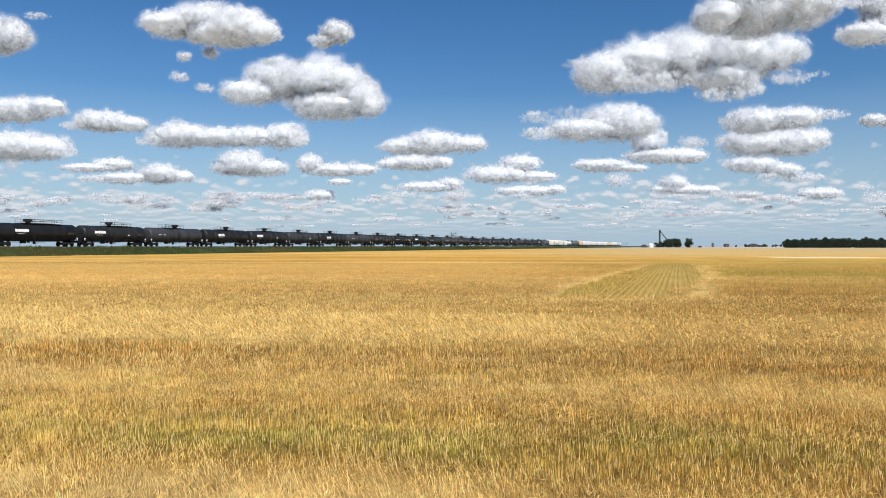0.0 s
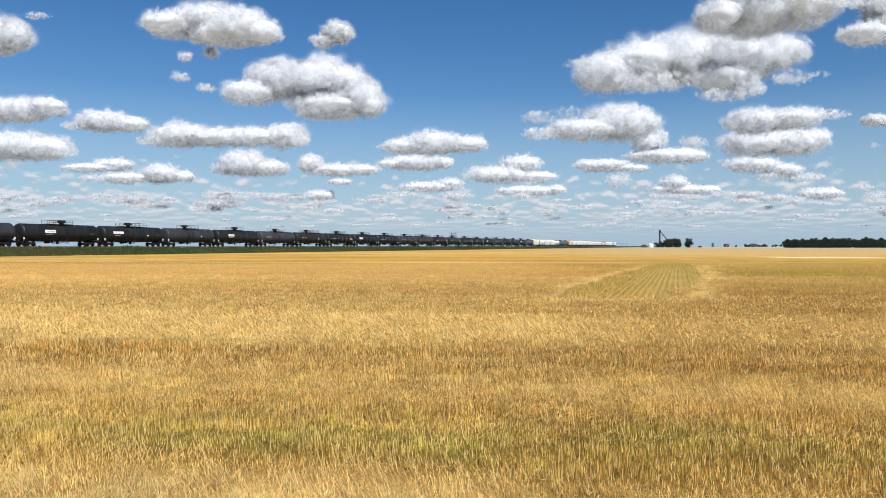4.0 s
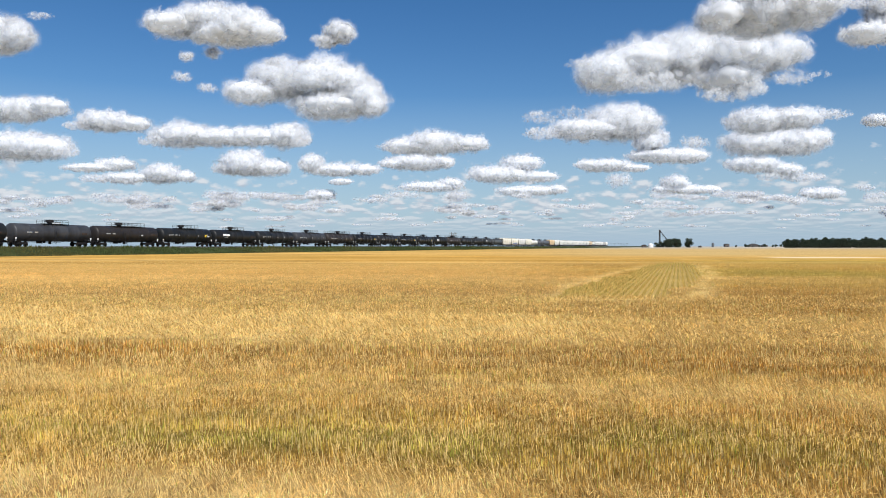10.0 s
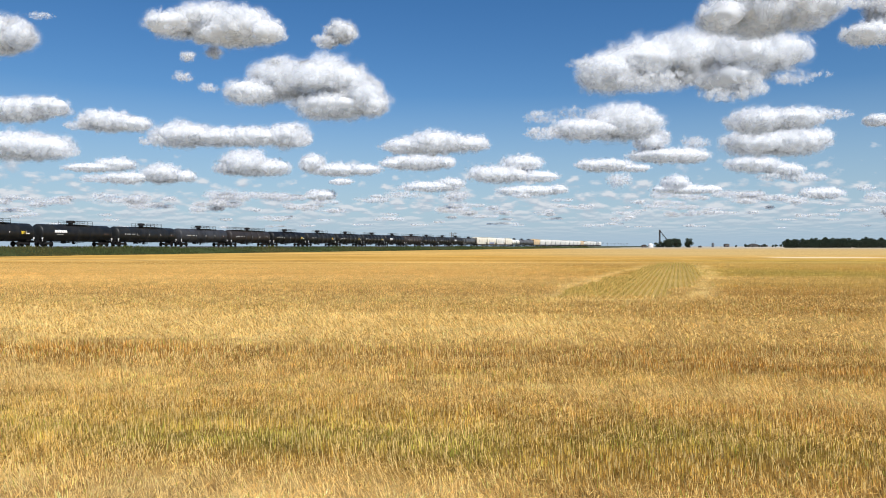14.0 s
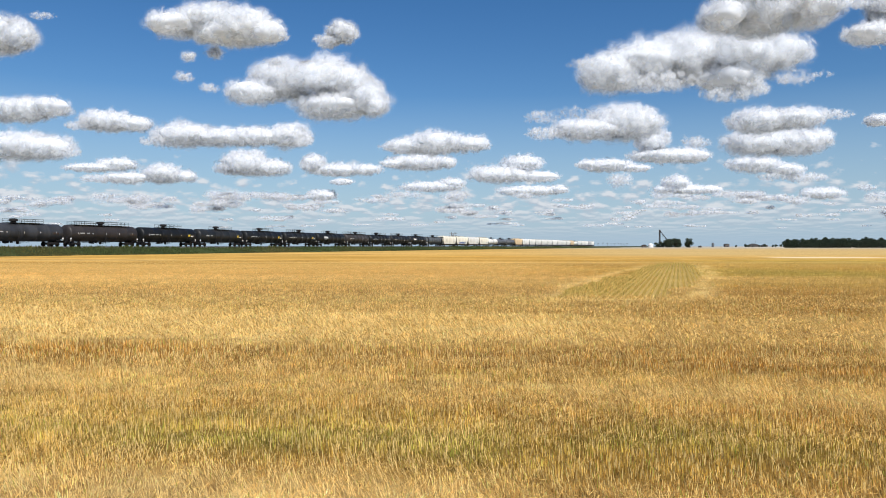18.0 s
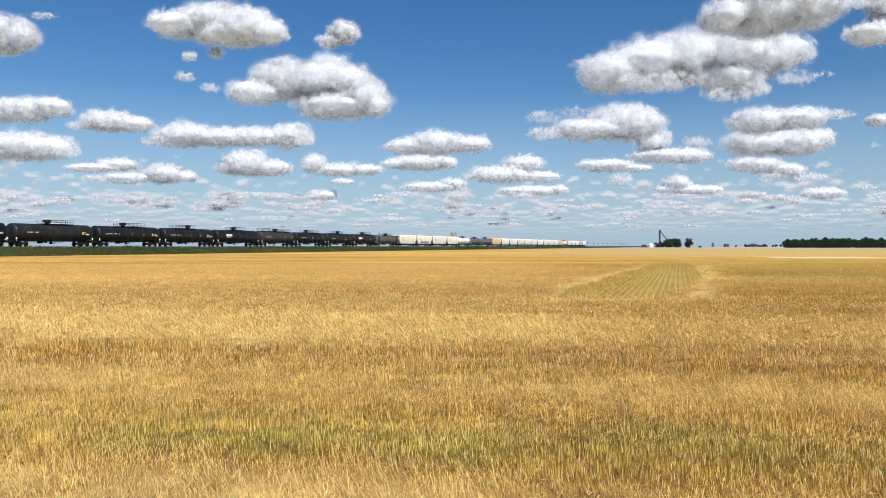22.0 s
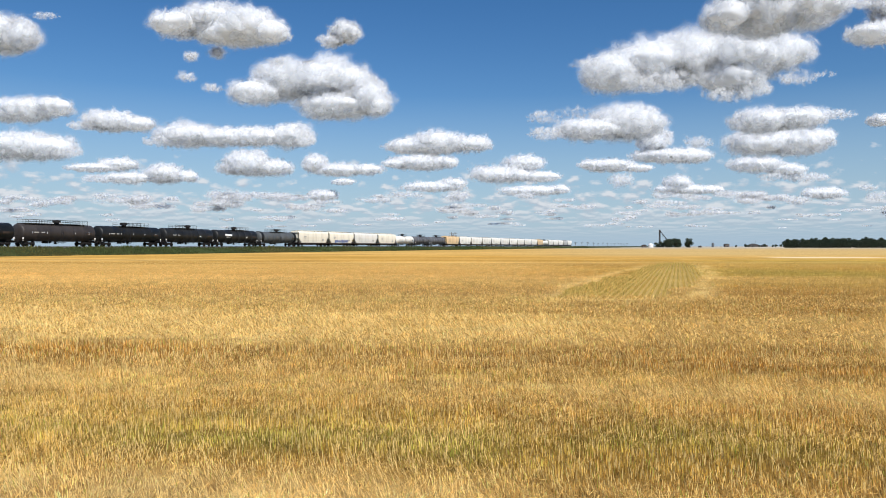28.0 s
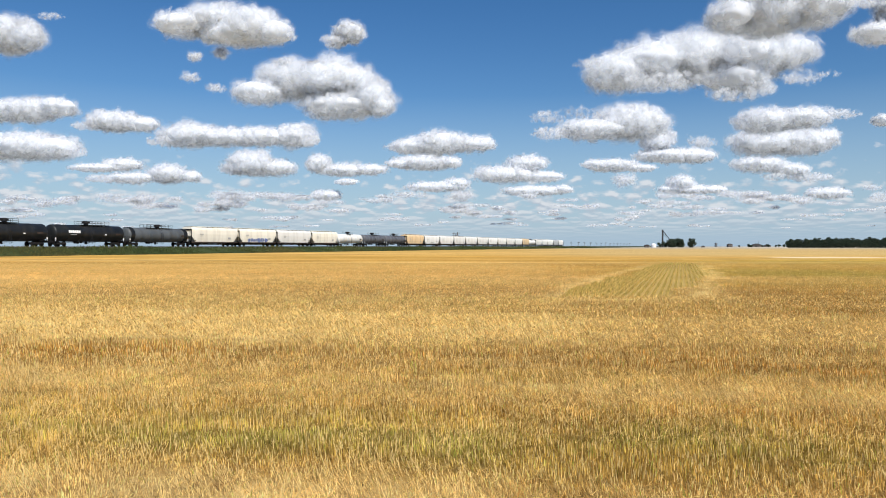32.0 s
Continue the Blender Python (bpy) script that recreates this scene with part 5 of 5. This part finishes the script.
def cloud_parts(ob, lobes, size, count, seed, mat, broad=1.0):
    """The vapour of one cloud: soft tufts that fill its lobes, large ones within, small ones on the skin; lobes: middle and half-axes."""
    rng = np.random.default_rng(700 + seed)
    c, r = np.array([q[0] for q in lobes], float), np.array([q[1] for q in lobes], float)
    weight = r[:, 0] * r[:, 2]
    pick = rng.choice(len(lobes), count, p=weight / weight.sum())
    d = rng.standard_normal((count, 3))
    d /= np.linalg.norm(d, axis=1)[:, None]
    skin = rng.random(count) < (0.8 if mat == "vapour" else 0.6)
    reach = np.where(skin, rng.uniform(0.55, 0.95, count), rng.random(count) ** 0.45 * 0.7)
    at = c[pick] + d * r[pick]
    heave = 0.3 * fbm(at / size * 1.15, 31 + seed, 3, 0.55, True) + 0.2 * fbm(at / size * 0.5, 57 + seed, 2)
    heave = np.where(d[:, 2] < -0.25, heave * 0.35, heave * 0.75 - 0.05)
    p = c[pick] + d * np.stack([r[pick, 0], r[pick, 1], r[pick, 2] * 0.97], 1) * reach[:, None] + d * (heave * np.minimum(size, r[pick, 2]) * reach)[:, None]
    # tufts bunch into heads on the upper side, and straggle at the rim
    tuft = np.minimum(r[pick, 2], size) * np.where(skin, rng.random(count) ** 1.3 * 0.5 + 0.32, rng.uniform(0.6, 0.95, count))
    tuft = tuft * broad
    g = np.array((0, -1, 0)) + 0.36 * rng.standard_normal((count, 3))
    a = np.cross(g, rng.standard_normal((count, 3)))
    a /= np.linalg.norm(a, axis=1)[:, None]
    b = np.cross(a, g)
    b /= -np.linalg.norm(b, axis=1)[:, None]
    t = tuft[:, None]
    v = np.stack([p + a * t * u * 1.2 + b * t * w for u, w in HEX], 1).reshape(-1, 3)
    corner = np.tile(np.array([(u, w, 0.0) for u, w in HEX]), (count, 1))
    me = bulk_mesh("vapour", v, 6, np.arange(count * 6), corner, MAT[mat], True)
    away = d / r[pick] * r[pick, 2:3]
    away /= np.linalg.norm(away, axis=1)[:, None]
    away = away * 0.45 + np.array((0.14, -0.5, 0.4))
    away /= np.linalg.norm(away, axis=1)[:, None]
    me.normals_split_custom_set_from_vertices(np.repeat(away, 6, 0).tolist())
    tagged(part("vapour", me, ob), kind="stuff")


def sky_cloud(away, drift, lobes, shred):
    """A cumulus some way off; lobes: across, height, width, tallness in metres; drift: metres over the clip."""
    k = len(CLOUDS)
    x0 = sum(q[0] for q in lobes) / len(lobes)
    z0 = min(q[1] - q[3] / 2 for q in lobes)
    ob = tagged(new("cloud"), "small ragged shred of white cloud" if shred else "white fair-weather cumulus with a flatter grey base", "cloud", "clouds over the prairie")
    rng = random.Random(k)
    made = []
    most = max(min(q[2], q[3] * 2.2) for q in lobes) / 2
    for x, z, w, h in lobes:
        deep = min(w, h * 2.2) / 2
        near = rng.uniform(-0.2, 0.2) * deep - 0.75 * (most - deep)  # shallow lobes lie towards the sunny side
        f = 1 + near / away
        made.append(((x * f - x0, near, z * f - z0), (w * f / 2, deep, h * f / 2)))
    size = max(q[3] for q in lobes) * 0.62
    if not shred:
        cloud_heart(ob, [q for q in made if q[1][2] > 0.3 * size / 0.62], size, k)
    cloud_parts(ob, made, size, 150 if shred else 450 + 300 * len(lobes), k, "far_vapour" if shred else "vapour")
    CLOUDS.append((ob, x0, away, z0, drift))


def build_clouds():
    sky_cloud(1240, 17, (((-758, 358, 105, 55), (-724, 358, 43, 48))), 0)
    sky_cloud(1070, 15, (((-594, 337, 49, 10),)), 1)
    sky_cloud(1210, 17, (((-451, 366, 102, 39), (-390, 370, 121, 54), (-334, 363, 102, 52), (-297, 353, 56, 37), (-357, 350, 140, 37), (-274, 348, 32, 13))), 0)
    sky_cloud(1320, 14, (((-466, 342, 30, 18),)), 1)
    sky_cloud(1300, 14, (((-412, 343, 34, 24),)), 1)
    sky_cloud(1470, 16, (((-529, 340, 45, 18),)), 1)
    sky_cloud(1580, 17, (((-512, 342, 51, 18),)), 1)
    sky_cloud(1220, 17, (((-177, 356, 49, 32), (-201, 342, 47, 19))), 0)
    sky_cloud(1920, 21, (((-508, 402, 148, 62), (-420, 436, 192, 97), (-331, 439, 177, 100), (-257, 424, 133, 89), (-213, 391, 118, 83), (-287, 368, 251, 68), (-324, 350, 162, 35), (-191, 372, 74, 65))), 0)
    sky_cloud(1350, 15, (((-318, 340, 42, 15),)), 1)
    sky_cloud(1950, 21, (((-1131, 363, 165, 60), (-1049, 370, 114, 45), (-1206, 360, 120, 57))), 0)
    sky_cloud(2110, 23, (((-972, 359, 179, 55), (-891, 352, 91, 42), (-1046, 349, 97, 29))), 0)
    sky_cloud(2790, 24, (((-1608, 383, 279, 99), (-1511, 375, 215, 82), (-1726, 379, 193, 94), (-1436, 358, 86, 39))), 0)
    sky_cloud(2440, 26, (((-871, 369, 225, 75), (-749, 362, 244, 60), (-646, 364, 207, 60), (-524, 369, 150, 75), (-956, 351, 131, 38), (-477, 351, 75, 38))), 0)
    sky_cloud(3440, 29, (((-937, 388, 238, 106), (-818, 369, 201, 74), (-1016, 366, 159, 58))), 0)
    sky_cloud(3280, 28, (((-1474, 365, 202, 56), (-1600, 352, 252, 40))), 0)
    sky_cloud(3870, 24, (((-1486, 382, 208, 95), (-1679, 361, 298, 60), (-1367, 370, 119, 60), (-1843, 358, 179, 42))), 0)
    sky_cloud(3460, 29, (((-628, 390, 122, 80), (-516, 361, 240, 59), (-383, 363, 186, 53))), 0)
    sky_cloud(2630, 22, (((-38, 370, 243, 77), (-150, 357, 182, 53), (83, 366, 170, 57))), 0)
    sky_cloud(3180, 27, (((-120, 363, 318, 64), (-230, 358, 122, 39), (2, 363, 98, 49))), 0)
    sky_cloud(1170, 16, (((438, 367, 81, 50), (492, 372, 126, 68), (564, 381, 126, 59), (609, 390, 72, 36), (510, 394, 180, 54))), 0)
    sky_cloud(1210, 17, (((695, 350, 93, 34), (732, 370, 74, 56), (713, 400, 56, 47))), 0)
    sky_cloud(1020, 14, (((570, 337, 31, 13),)), 1)
    sky_cloud(1680, 18, (((370, 397, 142, 83), (447, 420, 181, 85), (551, 429, 207, 103), (667, 436, 220, 101), (757, 442, 155, 72), (473, 376, 207, 44), (641, 384, 181, 65), (631, 347, 116, 31), (693, 363, 78, 47))), 0)
    sky_cloud(1510, 16, (((716, 347, 105, 28), (768, 356, 58, 15))), 1)
    sky_cloud(1360, 15, (((249, 339, 59, 17),)), 1)
    sky_cloud(2280, 25, (((546, 384, 246, 98), (432, 364, 246, 67), (309, 350, 158, 39))), 0)
    sky_cloud(1980, 21, (((253, 349, 107, 34), (337, 361, 91, 30))), 1)
    sky_cloud(2900, 25, (((861, 358, 335, 54), (805, 412, 134, 76), (839, 439, 89, 45), (962, 358, 179, 54))), 0)
    sky_cloud(2480, 21, (((841, 351, 114, 38),)), 1)
    sky_cloud(2150, 23, (((911, 367, 182, 69), (1019, 375, 199, 56), (1135, 387, 126, 28))), 0)
    sky_cloud(2650, 22, (((1113, 374, 245, 86), (1256, 376, 245, 90), (1338, 389, 122, 65))), 0)
    sky_cloud(2040, 22, (((1194, 351, 69, 31), (1249, 347, 78, 31))), 0)
    sky_cloud(3290, 28, (((711, 363, 278, 56), (851, 351, 152, 38), (635, 366, 127, 41))), 0)
    sky_cloud(4130, 25, (((979, 370, 159, 76),)), 1)
    sky_cloud(3750, 23, (((1575, 417, 317, 75), (1734, 391, 231, 63), (1835, 353, 260, 43), (1662, 356, 173, 35))), 0)
    sky_cloud(4600, 28, (((1444, 394, 177, 92), (1472, 355, 425, 67), (1649, 355, 212, 57))), 0)
    sky_cloud(3800, 23, (((398, 428, 234, 82), (281, 372, 380, 82), (485, 361, 234, 58))), 0)
    sky_cloud(4600, 28, (((534, 348, 495, 60), (711, 355, 142, 53))), 0)
    sky_cloud(4480, 28, (((-83, 363, 448, 62), (38, 380, 172, 69))), 0)
    sky_cloud(4600, 28, (((2357, 334, 319, 71), (2180, 295, 248, 42))), 0)
    sky_cloud(4390, 27, (((2520, 352, 135, 41),)), 1)
    sky_cloud(4600, 28, (((-775, 320, 212, 64), (-651, 404, 177, 42))), 0)


def far_deck():
    """The deck of small flat cumulus that closes up towards the horizon."""
    rng = random.Random(77)
    kinds = []
    for i in range(7):
        ob = tagged(new("cloud"), "small flat cumulus of the far cloud deck", "cloud", "far deck of small clouds")
        lobes = [((rng.uniform(-38, 38), rng.uniform(-10, 10), rng.uniform(-1, 5)), (rng.uniform(18, 34), 16, rng.uniform(7, 12))) for _ in range(5)]
        cloud_parts(ob, lobes, 16, 130, 60 + i, "far_vapour", 2.1)
        kinds.append([ob, False])
    for i in range(150):
        u = rng.random() ** 1.15
        rise = 0.0715 - 0.048 * u  # how high over the horizon, as a slope
        away = rng.uniform(4060, 4380)
        x = rng.uniform(-0.68, 0.68) * away
        s = (1.75 - 1.15 * u) * rng.uniform(0.6, 1.35)
        m = pose(x, away, rise * away) @ Matrix.Diagonal((s * rng.uniform(0.9, 1.6), s, s * rng.uniform(0.75, 1.1) * (1 - 0.35 * u), 1))
        k = kinds[rng.randrange(7)]
        if k[1]:
            ob = copy_thing(k[0], Matrix())
        else:
            ob, k[1] = k[0], True
        ob.matrix_basis = m
        CLOUDS.append((ob, x, away, rise * away, 26 - 14 * u))


build_clouds()
far_deck()


# ---- what moves ----
# where the head end of the first pale hopper stands along y, by the time
HEAD_ROWS = [(0.0, 537.7), (6.0, 467.9), (12.0, 398.5), (18.0, 329.2), (24.0, 260.7), (28.0, 215.3), (32.0, 170.4)]


def motions():
    for k, car in CARS.items():
        lag = (sum(PALE_LENGTHS[:k - 1]) + PALE_LENGTHS[k - 1] / 2 if k > 0 else -sum(TANK_LENGTHS[k + 24:]) + TANK_LENGTHS[k + 24] / 2) / RUN
        walk(car, [(t, Matrix.Translation(track_point(y + lag, 0, RAIL_Z)) @ pose(0, 0, 0, 0, 0, TRACK_TURN)) for t, y in HEAD_ROWS])
    # every wheel turns as the train rolls: the first pair is keyed, and the alike ones take over its keys
    ts = [i * 32.0 / 600 for i in range(601)]
    ys = np.interp(ts, [r[0] for r in HEAD_ROWS], [r[1] for r in HEAD_ROWS])
    for k, sets in WHEELSETS.items():
        rows = [(t, pose(k * 0.89, 0, WHEEL_R, 0, math.degrees((y - ys[0]) * RUN / WHEEL_R), 0)) for t, y in zip(ts, ys)]
        walk(sets[0], rows)
        for w in sets[1:]:
            w.rotation_mode = "QUATERNION"
            keys = w.animation_data_create()
            keys.action = sets[0].animation_data.action
            keys.action_slot = sets[0].animation_data.action_slot
    for ob, x, y, z, drift in CLOUDS:
        walk(ob, [(0.0, pose(x, y, z)), (32.0, pose(x + drift, y, z))])


motions()
